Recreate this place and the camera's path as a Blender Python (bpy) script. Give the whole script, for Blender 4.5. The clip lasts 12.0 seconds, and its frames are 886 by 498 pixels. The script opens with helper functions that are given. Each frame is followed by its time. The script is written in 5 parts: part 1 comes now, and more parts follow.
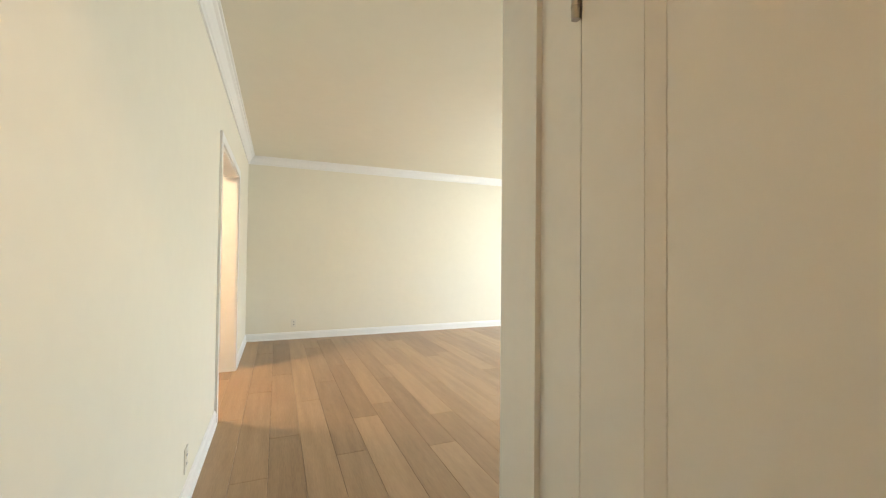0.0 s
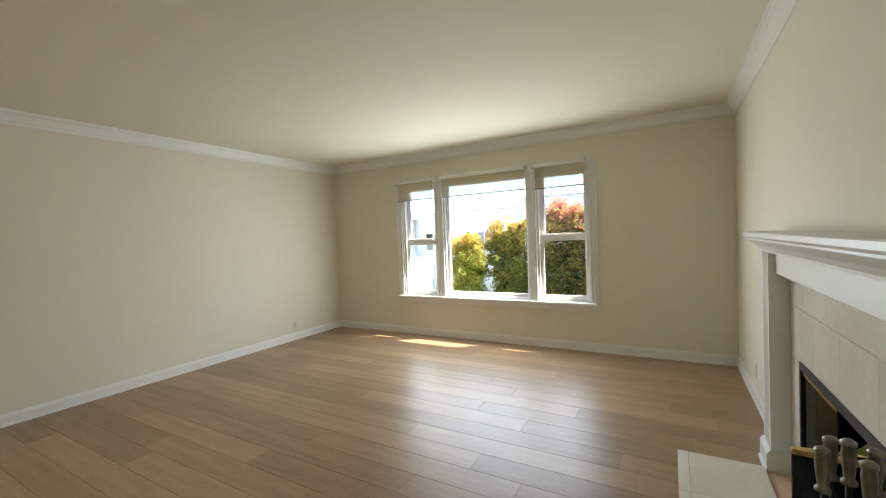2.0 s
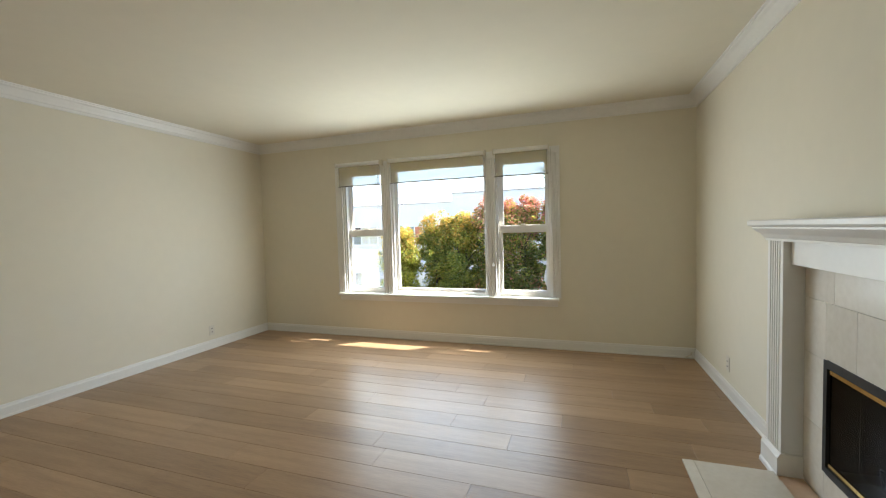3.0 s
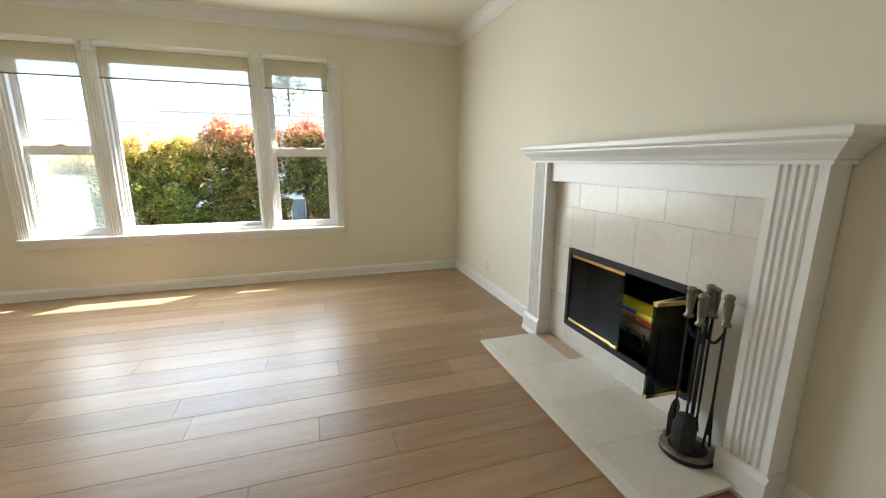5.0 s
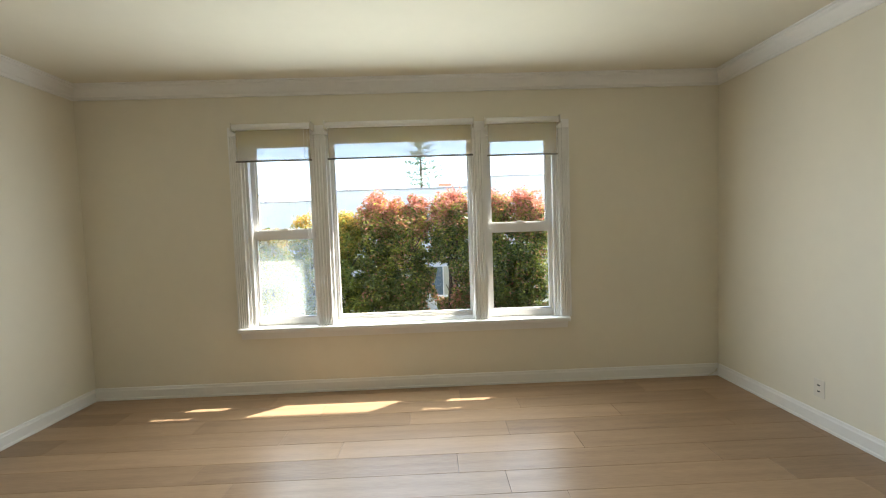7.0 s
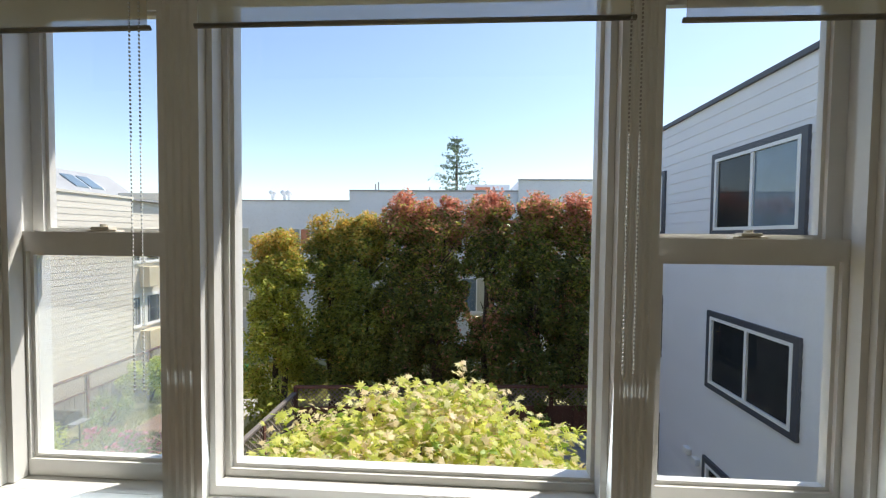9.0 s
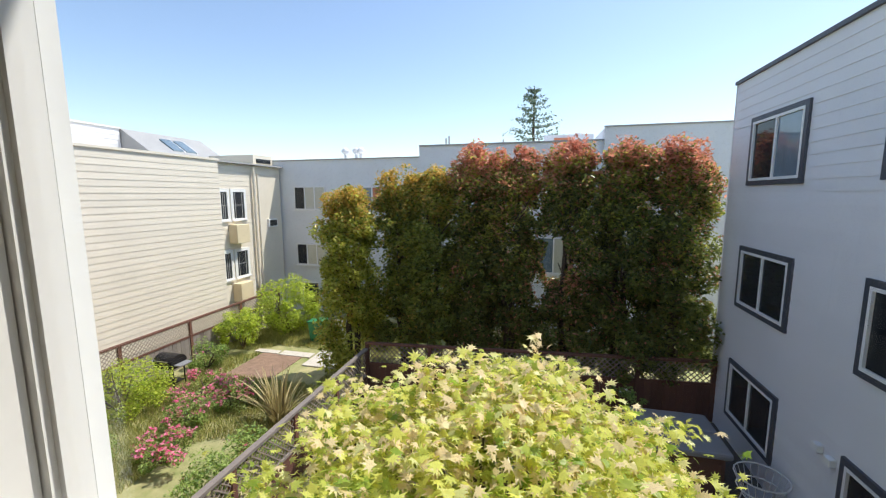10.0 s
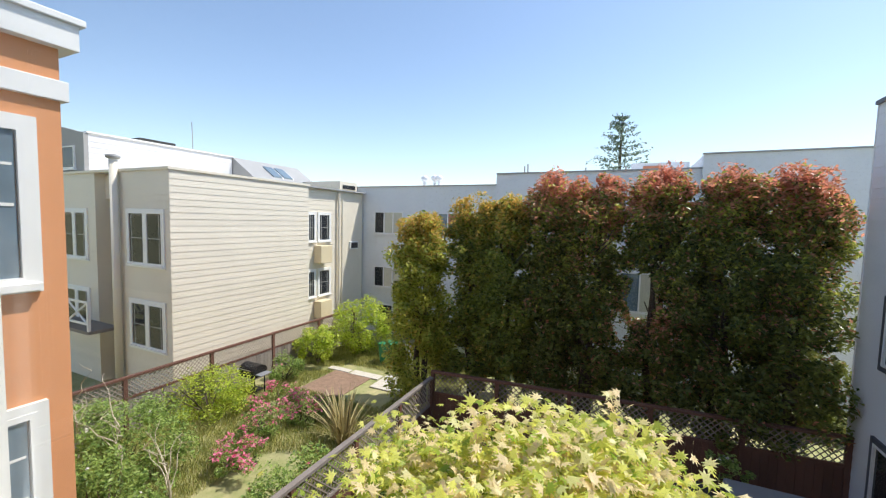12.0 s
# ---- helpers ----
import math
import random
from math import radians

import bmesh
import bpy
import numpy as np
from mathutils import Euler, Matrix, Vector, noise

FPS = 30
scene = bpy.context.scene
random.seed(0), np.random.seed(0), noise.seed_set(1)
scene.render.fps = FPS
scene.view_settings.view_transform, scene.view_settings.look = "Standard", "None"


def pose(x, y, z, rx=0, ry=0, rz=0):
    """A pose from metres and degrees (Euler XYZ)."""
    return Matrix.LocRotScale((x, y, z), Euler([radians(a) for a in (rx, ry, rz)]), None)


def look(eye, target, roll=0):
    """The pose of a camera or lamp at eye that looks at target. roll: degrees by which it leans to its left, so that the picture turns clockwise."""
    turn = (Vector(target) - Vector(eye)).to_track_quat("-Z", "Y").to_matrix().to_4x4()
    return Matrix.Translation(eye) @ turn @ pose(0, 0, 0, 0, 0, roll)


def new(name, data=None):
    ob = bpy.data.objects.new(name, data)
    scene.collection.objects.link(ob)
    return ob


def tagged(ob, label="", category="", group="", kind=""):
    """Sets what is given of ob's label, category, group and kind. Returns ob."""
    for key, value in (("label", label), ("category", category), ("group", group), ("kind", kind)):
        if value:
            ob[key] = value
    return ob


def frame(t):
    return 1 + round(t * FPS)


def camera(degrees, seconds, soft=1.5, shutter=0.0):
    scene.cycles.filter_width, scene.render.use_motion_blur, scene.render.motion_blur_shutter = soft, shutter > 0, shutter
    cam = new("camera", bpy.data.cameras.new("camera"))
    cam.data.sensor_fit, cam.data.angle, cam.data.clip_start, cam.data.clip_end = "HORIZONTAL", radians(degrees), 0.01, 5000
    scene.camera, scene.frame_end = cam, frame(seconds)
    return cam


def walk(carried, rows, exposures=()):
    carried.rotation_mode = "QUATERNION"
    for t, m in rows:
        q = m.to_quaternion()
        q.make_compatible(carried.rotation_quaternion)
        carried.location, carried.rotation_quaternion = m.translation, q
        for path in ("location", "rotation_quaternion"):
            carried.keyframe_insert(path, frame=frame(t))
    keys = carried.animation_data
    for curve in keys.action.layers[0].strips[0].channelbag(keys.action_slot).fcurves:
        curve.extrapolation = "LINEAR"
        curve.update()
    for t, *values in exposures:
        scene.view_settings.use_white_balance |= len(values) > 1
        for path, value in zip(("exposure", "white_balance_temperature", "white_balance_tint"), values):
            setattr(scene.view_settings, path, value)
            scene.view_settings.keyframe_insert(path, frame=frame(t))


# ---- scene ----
cam = camera(95.8, 12.0, soft=1.15)

PATH = [
    (0, (3.017, -0.634, 1.215), (1.169, 0.13, 1.254), 0.6),
    (0.5, (2.53, -0.577, 1.231), (0.872, 0.541, 1.255), -0.3),
    (1, (2.188, -0.388, 1.386), (0.701, 0.948, 1.309), -0.1),
    (1.5, (1.869, -0.275, 1.404), (0.686, 1.337, 1.37), -1.9),
    (2, (1.574, -0.123, 1.41), (0.585, 1.614, 1.349), -2.3),
    (2.5, (1.341, 0.069, 1.389), (0.453, 1.861, 1.331), -0.7),
    (3, (1.052, 0.186, 1.362), (0.405, 2.076, 1.266), -1.6),
    (3.5, (0.856, 0.296, 1.335), (0.635, 2.276, 1.154), -2.0),
    (5.5, (0.368, 0.29, 1.251), (1.024, 2.125, 0.802), 0.6),
    (6, (0.126, 0.554, 1.276), (0.261, 2.519, 0.926), -1.3),
    (6.5, (-0.145, 0.906, 1.331), (-0.1, 2.898, 1.154), -1.9),
    (8.5, (-0.43, 3.075, 1.383), (-0.391, 5.074, 1.331), -1.4),
    (9, (-0.394, 3.587, 1.384), (-0.506, 5.582, 1.315), 0.6),
    (9.5, (-0.354, 4.08, 1.305), (-0.546, 6.07, 1.241), -0.5),
    (10, (-0.402, 4.4, 1.237), (-0.875, 6.325, 0.969), -0.2),
    (10.5, (-0.396, 4.625, 1.171), (-1.034, 6.449, 0.656), -0.3),
    (11, (-0.401, 4.665, 1.223), (-1.107, 6.454, 0.677), -1.0),
    (11.5, (-0.418, 4.681, 1.275), (-1.271, 6.466, 0.981), -0.4),
    (12, (-0.38, 4.681, 1.258), (-1.214, 6.493, 1.119), 1.4),
]
EXPOSURES = [(0.0, 3.7), (0.7, 3.5), (1.1, 3.1), (1.6, 2.6), (3.0, 2.3), (3.7, 2.25), (5.3, 2.78), (5.9, 2.68), (6.7, 2.42), (8.3, 1.2), (8.8, 0.85), (9.2, 0.68), (12.0, 0.62)]
walk(cam, [(t, look(eye, target, roll)) for t, eye, target, roll in PATH], EXPOSURES)

# ---- world and sun ----
SUN_FROM = Vector((0.5, 0.35, 1.0)).normalized()
world = bpy.data.worlds.new("sky")
world.use_nodes = True
scene.world = world
wn = world.node_tree.nodes
sky = wn.new("ShaderNodeTexSky")
sky.sky_type = "NISHITA"
sky.sun_disc = False
sky.sun_elevation = math.asin(SUN_FROM.z)
sky.sun_rotation = math.atan2(SUN_FROM.x, SUN_FROM.y)
sky.air_density, sky.dust_density, sky.ozone_density = 1.0, 0.5, 0.4
world.node_tree.links.new(sky.outputs[0], wn["Background"].inputs[0])
wn["Background"].inputs[1].default_value = 0.15
sun_data = bpy.data.lights.new("sun", "SUN")
sun_data.energy, sun_data.angle, sun_data.color = 3.4, radians(0.53), (1.0, 0.95, 0.86)
sun = new("sun", sun_data)
sun.matrix_world = look(SUN_FROM * 40, (0, 0, 0))

# the sky's light in the window opening
win_light = bpy.data.lights.new("window_sky_light", "AREA")
win_light.shape, win_light.size, win_light.size_y, win_light.energy, win_light.color = "RECTANGLE", 2.5, 1.26, 13, (0.84, 0.95, 1.0)
new("window_sky_light", win_light).matrix_world = look((-0.545, 4.70, 1.24), (-0.545, 0.0, 0.75))

# ---- materials ----
def mat(name, col, rough=0.6, var=0.12, scale=4.0, bump=0.0, bscale=120.0, metal=0.0, col2=None, obj_var=0.0, island=0.0, stretch=(1, 1, 1), spec=0.5, coat=0.0):
    """Principled surface with variation at two scales and fine relief, in world metres."""
    m = bpy.data.materials.new(name)
    m.use_nodes = True
    n, l = m.node_tree.nodes, m.node_tree.links
    b = n["Principled BSDF"]
    b.inputs["Roughness"].default_value = rough
    b.inputs["Metallic"].default_value = metal
    b.inputs["Specular IOR Level"].default_value = spec
    b.inputs["Coat Weight"].default_value = coat
    geo = n.new("ShaderNodeNewGeometry")
    mp = n.new("ShaderNodeMapping")
    mp.inputs["Scale"].default_value = stretch
    l.new(geo.outputs["Position"], mp.inputs["Vector"])
    big, fine = n.new("ShaderNodeTexNoise"), n.new("ShaderNodeTexNoise")
    big.inputs["Scale"].default_value, fine.inputs["Scale"].default_value = scale, scale * 9
    big.inputs["Detail"].default_value, fine.inputs["Detail"].default_value = 4, 3
    l.new(mp.outputs[0], big.inputs["Vector"])
    l.new(mp.outputs[0], fine.inputs["Vector"])
    add = n.new("ShaderNodeMath")
    add.operation = "MULTIPLY_ADD"
    add.inputs[1].default_value = 0.45
    l.new(fine.outputs["Fac"], add.inputs[0])
    half = n.new("ShaderNodeMath")
    half.operation = "MULTIPLY"
    half.inputs[1].default_value = 0.55
    l.new(big.outputs["Fac"], half.inputs[0])
    l.new(half.outputs[0], add.inputs[2])
    fac = add.outputs[0]
    if obj_var or island:
        src = n.new("ShaderNodeObjectInfo").outputs["Random"] if obj_var else geo.outputs["Random Per Island"]
        k = obj_var or island
        mm = n.new("ShaderNodeMath")
        mm.operation = "MULTIPLY_ADD"
        mm.inputs[1].default_value = k
        l.new(src, mm.inputs[0])
        off = n.new("ShaderNodeMath")
        off.operation = "MULTIPLY_ADD"
        off.inputs[1].default_value, off.inputs[2].default_value = 1.0 - k * 0.5, 0.0
        l.new(fac, off.inputs[0])
        l.new(off.outputs[0], mm.inputs[2])
        fac = mm.outputs[0]
    ramp = n.new("ShaderNodeValToRGB")
    if col2 is None:
        lo, hi = [c * (1 - var) for c in col], [min(1, c * (1 + var)) for c in col]
    else:
        lo, hi = col, col2
    ramp.color_ramp.elements[0].position, ramp.color_ramp.elements[1].position = 0.28, 0.74
    ramp.color_ramp.elements[0].color, ramp.color_ramp.elements[1].color = (*lo, 1), (*hi, 1)
    l.new(fac, ramp.inputs[0])
    l.new(ramp.outputs[0], b.inputs["Base Color"])
    if bump:
        bn, bp = n.new("ShaderNodeTexNoise"), n.new("ShaderNodeBump")
        bn.inputs["Scale"].default_value = bscale
        bn.inputs["Detail"].default_value = 3
        l.new(mp.outputs[0], bn.inputs["Vector"])
        bp.inputs["Strength"].default_value, bp.inputs["Distance"].default_value = bump, 0.002
        l.new(bn.outputs["Fac"], bp.inputs["Height"])
        l.new(bp.outputs[0], b.inputs["Normal"])
    return m


def leafy(name, lo, hi, through_light=0.35, rough=0.45):
    """Leaf: varied from leaf to leaf, light shines through."""
    m = mat(name, lo, rough, col2=hi, island=0.9, scale=1.2)
    n, l = m.node_tree.nodes, m.node_tree.links
    b = n["Principled BSDF"]
    tr, mix = n.new("ShaderNodeBsdfTranslucent"), n.new("ShaderNodeMixShader")
    ramp = [k for k in n if k.type == "VALTORGB"][0]
    l.new(ramp.outputs[0], tr.inputs[0])
    mix.inputs[0].default_value = through_light
    l.new(b.outputs[0], mix.inputs[1])
    l.new(tr.outputs[0], mix.inputs[2])
    l.new(mix.outputs[0], n["Material Output"].inputs[0])
    return m


def clear_glass(name, fog=0.0, tint=(1, 1, 1)):
    m = bpy.data.materials.new(name)
    m.use_nodes = True
    n, l = m.node_tree.nodes, m.node_tree.links
    n.remove(n["Principled BSDF"])
    tr, gl, fr, mix = n.new("ShaderNodeBsdfTransparent"), n.new("ShaderNodeBsdfGlossy"), n.new("ShaderNodeLayerWeight"), n.new("ShaderNodeMixShader")
    tr.inputs[0].default_value = (*tint, 1)
    gl.inputs["Roughness"].default_value = 0.01
    fr.inputs[0].default_value = 0.5
    pw, sc = n.new("ShaderNodeMath"), n.new("ShaderNodeMath")
    pw.operation, sc.operation = "POWER", "MULTIPLY_ADD"
    pw.inputs[1].default_value, sc.inputs[1].default_value, sc.inputs[2].default_value = 5.0, 0.5, 0.02
    l.new(fr.outputs["Facing"], pw.inputs[0])
    l.new(pw.outputs[0], sc.inputs[0])
    l.new(sc.outputs[0], mix.inputs[0])
    l.new(tr.outputs[0], mix.inputs[1])
    l.new(gl.outputs[0], mix.inputs[2])
    last = mix
    if fog:
        df, mix2 = n.new("ShaderNodeBsdfTranslucent"), n.new("ShaderNodeMixShader")
        nz, rp, geo = n.new("ShaderNodeTexNoise"), n.new("ShaderNodeMapRange"), n.new("ShaderNodeNewGeometry")
        nz.inputs["Scale"].default_value = 2.2
        l.new(geo.outputs["Position"], nz.inputs["Vector"])
        rp.inputs["From Min"].default_value, rp.inputs["From Max"].default_value = 0.35, 0.65
        rp.inputs["To Min"].default_value, rp.inputs["To Max"].default_value = fog * 0.5, fog
        l.new(nz.outputs["Fac"], rp.inputs["Value"])
        df.inputs[0].default_value = (0.85, 0.9, 0.86, 1)
        l.new(rp.outputs[0], mix2.inputs[0])
        l.new(mix.outputs[0], mix2.inputs[1])
        l.new(df.outputs[0], mix2.inputs[2])
        last = mix2
    l.new(last.outputs[0], n["Material Output"].inputs[0])
    return m


def shade_cloth(name):
    m = bpy.data.materials.new(name)
    m.use_nodes = True
    n, l = m.node_tree.nodes, m.node_tree.links
    b = n["Principled BSDF"]
    b.inputs["Base Color"].default_value = (0.62, 0.56, 0.43, 1)
    b.inputs["Roughness"].default_value = 0.9
    geo, wv = n.new("ShaderNodeNewGeometry"), n.new("ShaderNodeTexNoise")
    wv.inputs["Scale"].default_value = 350
    l.new(geo.outputs["Position"], wv.inputs["Vector"])
    bp = n.new("ShaderNodeBump")
    bp.inputs["Strength"].default_value = 0.2
    l.new(wv.outputs["Fac"], bp.inputs["Height"])
    l.new(bp.outputs[0], b.inputs["Normal"])
    tl, m1 = n.new("ShaderNodeBsdfTranslucent"), n.new("ShaderNodeMixShader")
    tl.inputs[0].default_value = (0.6, 0.53, 0.38, 1)
    m1.inputs[0].default_value = 0.45
    l.new(b.outputs[0], m1.inputs[1])
    l.new(tl.outputs[0], m1.inputs[2])
    tr, m2 = n.new("ShaderNodeBsdfTransparent"), n.new("ShaderNodeMixShader")
    m2.inputs[0].default_value = 0.5
    l.new(m1.outputs[0], m2.inputs[1])
    l.new(tr.outputs[0], m2.inputs[2])
    l.new(m2.outputs[0], n["Material Output"].inputs[0])
    return m


WALL = mat("cream_wall_paint", (0.755, 0.707, 0.585), 0.75, 0.025, 1.2, 0.08, 260)
CEIL = mat("ceiling_paint", (0.76, 0.712, 0.59), 0.85, 0.025, 1.0, 0.06, 220)
TRIM = mat("white_trim_gloss", (0.80, 0.79, 0.76), 0.35, 0.03, 3.0, 0.04, 90)
DOORP = mat("white_door_paint", (0.78, 0.77, 0.74), 0.4, 0.03, 2.0, 0.05, 90)
PLANK = mat("oak_plank", (0.215, 0.133, 0.077), 0.35, col2=(0.40, 0.263, 0.155), scale=2.6, bump=0.12, bscale=60, obj_var=0.29, stretch=(0.55, 7.0, 1.0), spec=0.36)
JOINT = mat("floor_joint", (0.10, 0.065, 0.04), 0.8)
MARBLE = mat("beige_marble_tile", (0.62, 0.57, 0.49), 0.22, col2=(0.76, 0.72, 0.65), scale=3.5, obj_var=0.25)
HEARTHM = mat("pale_marble_hearth", (0.66, 0.60, 0.51), 0.2, col2=(0.81, 0.77, 0.69), scale=3.0, obj_var=0.3)
GROUT = mat("grout", (0.55, 0.50, 0.42), 0.9)
TERRA = mat("peach_edge_tile", (0.60, 0.42, 0.29), 0.5, 0.1)
BLACKM = mat("black_metal", (0.014, 0.014, 0.015), 0.45, 0.2, spec=0.3)
SOOT = mat("firebox_soot", (0.02, 0.019, 0.018), 0.95, 0.4, 5, 0.4, 60)
BRASS = mat("polished_brass", (0.78, 0.57, 0.22), 0.2, 0.08, metal=1.0)
AGED = mat("aged_pewter", (0.22, 0.2, 0.16), 0.4, 0.25, 30, metal=0.8)
SMOKED = clear_glass("smoked_fire_glass", tint=(0.35, 0.40, 0.42))
GLASS = clear_glass("window_glass")
FOGGED = clear_glass("fogged_window_glass", 0.24)
CLOTH = shade_cloth("roller_shade_cloth")
PLASTIC = mat("ivory_plastic", (0.70, 0.66, 0.57), 0.4, 0.03)
DARKP = mat("dark_slot", (0.03, 0.03, 0.03), 0.6)
STEEL = mat("hinge_steel", (0.45, 0.43, 0.40), 0.35, 0.15, 40, metal=1.0)
YELLOW = mat("yellow_wrapper", (0.85, 0.62, 0.02), 0.4, 0.05, 12, 0.3, 30)
REDP = mat("red_print", (0.62, 0.04, 0.03), 0.4, 0.05)
BLUEP = mat("blue_print", (0.04, 0.09, 0.35), 0.4, 0.05)
LOGW = mat("split_log", (0.16, 0.095, 0.06), 0.9, col2=(0.42, 0.28, 0.17), scale=9, bump=0.6, bscale=50)
RUBBER = mat("rubber_bristle", (0.02, 0.02, 0.02), 0.8, 0.3, 30)
BEIGE_S = mat("beige_siding", (0.72, 0.66, 0.55), 0.6, 0.07, 1.5, 0.1, 60, obj_var=0.2)
WHITE_S = mat("white_siding", (0.74, 0.74, 0.76), 0.6, 0.05, 1.5, 0.1, 60, obj_var=0.2)
STUCCO_W = mat("white_stucco", (0.74, 0.75, 0.76), 0.85, 0.07, 0.8, 0.5, 40)
STUCCO_O = mat("orange_stucco", (0.66, 0.30, 0.14), 0.85, 0.08, 1.2, 0.5, 50)
CREAMW = mat("cream_boards", (0.70, 0.60, 0.40), 0.7, 0.07, 2)
XTRIM = mat("outside_white_paint", (0.80, 0.80, 0.78), 0.5, 0.04, 3, 0.1, 60)
NAVY = mat("dark_blue_grey_trim", (0.07, 0.075, 0.09), 0.5, 0.1)
SASHG = mat("grey_sash_paint", (0.30, 0.30, 0.29), 0.5, 0.1)
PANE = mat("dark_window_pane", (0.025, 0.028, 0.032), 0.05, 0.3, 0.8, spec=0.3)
# blue-grey base colour stands in for sky reflected in the glass
PANEB = mat("sky_reflection_pane", (0.16, 0.22, 0.27), 0.05, 0.3, 0.8, spec=0.9)
CURTAIN = mat("pale_curtained_pane", (0.56, 0.54, 0.44), 0.25, 0.12, 3, coat=0.5, stretch=(8, 8, 0.5))
ORANGEC = mat("orange_curtain_pane", (0.55, 0.20, 0.10), 0.3, 0.2, 3)
ROOFG = mat("grey_roof_felt", (0.36, 0.36, 0.36), 0.9, 0.15, 2)
GROUND = mat("garden_soil_and_grass", (0.17, 0.22, 0.06), 0.95, col2=(0.50, 0.43, 0.24), scale=0.55, bump=0.8, bscale=14)
# concrete colour lowered so the patio's deep shade is in the albedo
PATIO = mat("shade_dark_concrete", (0.085, 0.082, 0.078), 0.9, 0.2, 1.5, 0.4, 40)
SLAB = mat("stone_slab", (0.56, 0.52, 0.46), 0.85, 0.12, 3, 0.4, 40)
MULCH = mat("bark_mulch", (0.26, 0.17, 0.12), 0.95, 0.35, 6, 0.9, 30)
REDWOOD = mat("redwood_fence", (0.14, 0.062, 0.043), 0.8, 0.25, 3, 0.3, 50, obj_var=0.3)
GREYWOOD = mat("weathered_board", (0.22, 0.19, 0.17), 0.9, 0.25, 3, 0.4, 50, obj_var=0.5)
LATTICEM = mat("weathered_lattice", (0.30, 0.25, 0.21), 0.85, 0.2, 4, obj_var=0.3)
BARK = mat("bark", (0.10, 0.075, 0.055), 0.95, 0.3, 6, 0.7, 40)
TWIG = mat("dry_pale_twig", (0.55, 0.48, 0.38), 0.9, 0.15, 8)
BINM = mat("green_bin_plastic", (0.03, 0.22, 0.09), 0.45, 0.1)
COVER = mat("grey_vinyl_cover", (0.24, 0.245, 0.26), 0.55, 0.08, 2, 0.2, 20)
WIREM = mat("white_chair_wire", (0.6, 0.6, 0.58), 0.5)
HEDGE = leafy("dark_hedge_leaf", (0.045, 0.08, 0.02), (0.25, 0.28, 0.065), 0.5, 0.33)
HEDGEG = leafy("mid_green_hedge_leaf", (0.08, 0.13, 0.025), (0.36, 0.40, 0.08), 0.55, 0.33)
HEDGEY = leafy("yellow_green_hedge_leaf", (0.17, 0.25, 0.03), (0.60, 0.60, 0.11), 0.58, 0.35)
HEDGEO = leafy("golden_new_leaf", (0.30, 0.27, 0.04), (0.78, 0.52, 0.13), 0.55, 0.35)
HEDGER = leafy("red_new_leaf", (0.40, 0.17, 0.07), (0.80, 0.36, 0.24), 0.55, 0.35)
MAPLE = leafy("maple_leaf", (0.26, 0.40, 0.04), (0.78, 0.79, 0.18), 0.6, 0.4)
MAPLET = leafy("pale_pink_maple_tip", (0.78, 0.80, 0.34), (0.88, 0.72, 0.44), 0.55, 0.4)
BUSHL = leafy("bright_bush_leaf", (0.17, 0.30, 0.02), (0.6, 0.68, 0.09), 0.5)
SHRUB = leafy("shrub_leaf", (0.08, 0.17, 0.03), (0.36, 0.48, 0.12), 0.45)
GRASS = leafy("garden_grass", (0.2, 0.27, 0.05), (0.52, 0.5, 0.18), 0.3)
PINK = leafy("pink_petal", (0.75, 0.05, 0.22), (0.85, 0.28, 0.42), 0.35)
WHITEF = leafy("white_petal", (0.7, 0.66, 0.6), (0.85, 0.8, 0.78), 0.3)
ORANGEF = leafy("orange_petal", (0.8, 0.3, 0.02), (0.9, 0.5, 0.03), 0.3)
FLAXL = leafy("striped_flax_blade", (0.09, 0.07, 0.03), (0.50, 0.42, 0.20), 0.2)
# needle colour lightened to paint in the haze of distance
PINE = leafy("hazy_pine_needles", (0.10, 0.15, 0.12), (0.22, 0.30, 0.24), 0.15)


# ---- mesh helpers ----
def box(bm, x0, x1, y0, y1, z0, z1):
    v = [bm.verts.new((x, y, z)) for x in (x0, x1) for y in (y0, y1) for z in (z0, z1)]
    for f in ((0, 1, 3, 2), (4, 6, 7, 5), (0, 4, 5, 1), (2, 3, 7, 6), (0, 2, 6, 4), (1, 5, 7, 3)):
        bm.faces.new([v[i] for i in f])
    return bm


def boxes(*bs, bevel=0.0):
    bm = bmesh.new()
    for b in bs:
        box(bm, *b)
    if bevel:
        bmesh.ops.bevel(bm, geom=bm.edges[:], offset=bevel, segments=2, profile=0.5, affect="EDGES")
    return bm


def tube(bm, p0, p1, r0, r1=None, seg=12, caps=True):
    r1 = r0 if r1 is None else r1
    p0, p1 = Vector(p0), Vector(p1)
    q = (p1 - p0).to_track_quat("Z", "Y")
    rings = []
    for p, r in ((p0, r0), (p1, r1)):
        rings.append([bm.verts.new(p + q @ Vector((r * math.cos(a), r * math.sin(a), 0))) for a in [2 * math.pi * i / seg for i in range(seg)]])
    for i in range(seg):
        j = (i + 1) % seg
        bm.faces.new((rings[0][i], rings[0][j], rings[1][j], rings[1][i]))
    if caps:
        bm.faces.new(rings[0][::-1])
        bm.faces.new(rings[1])
    return bm


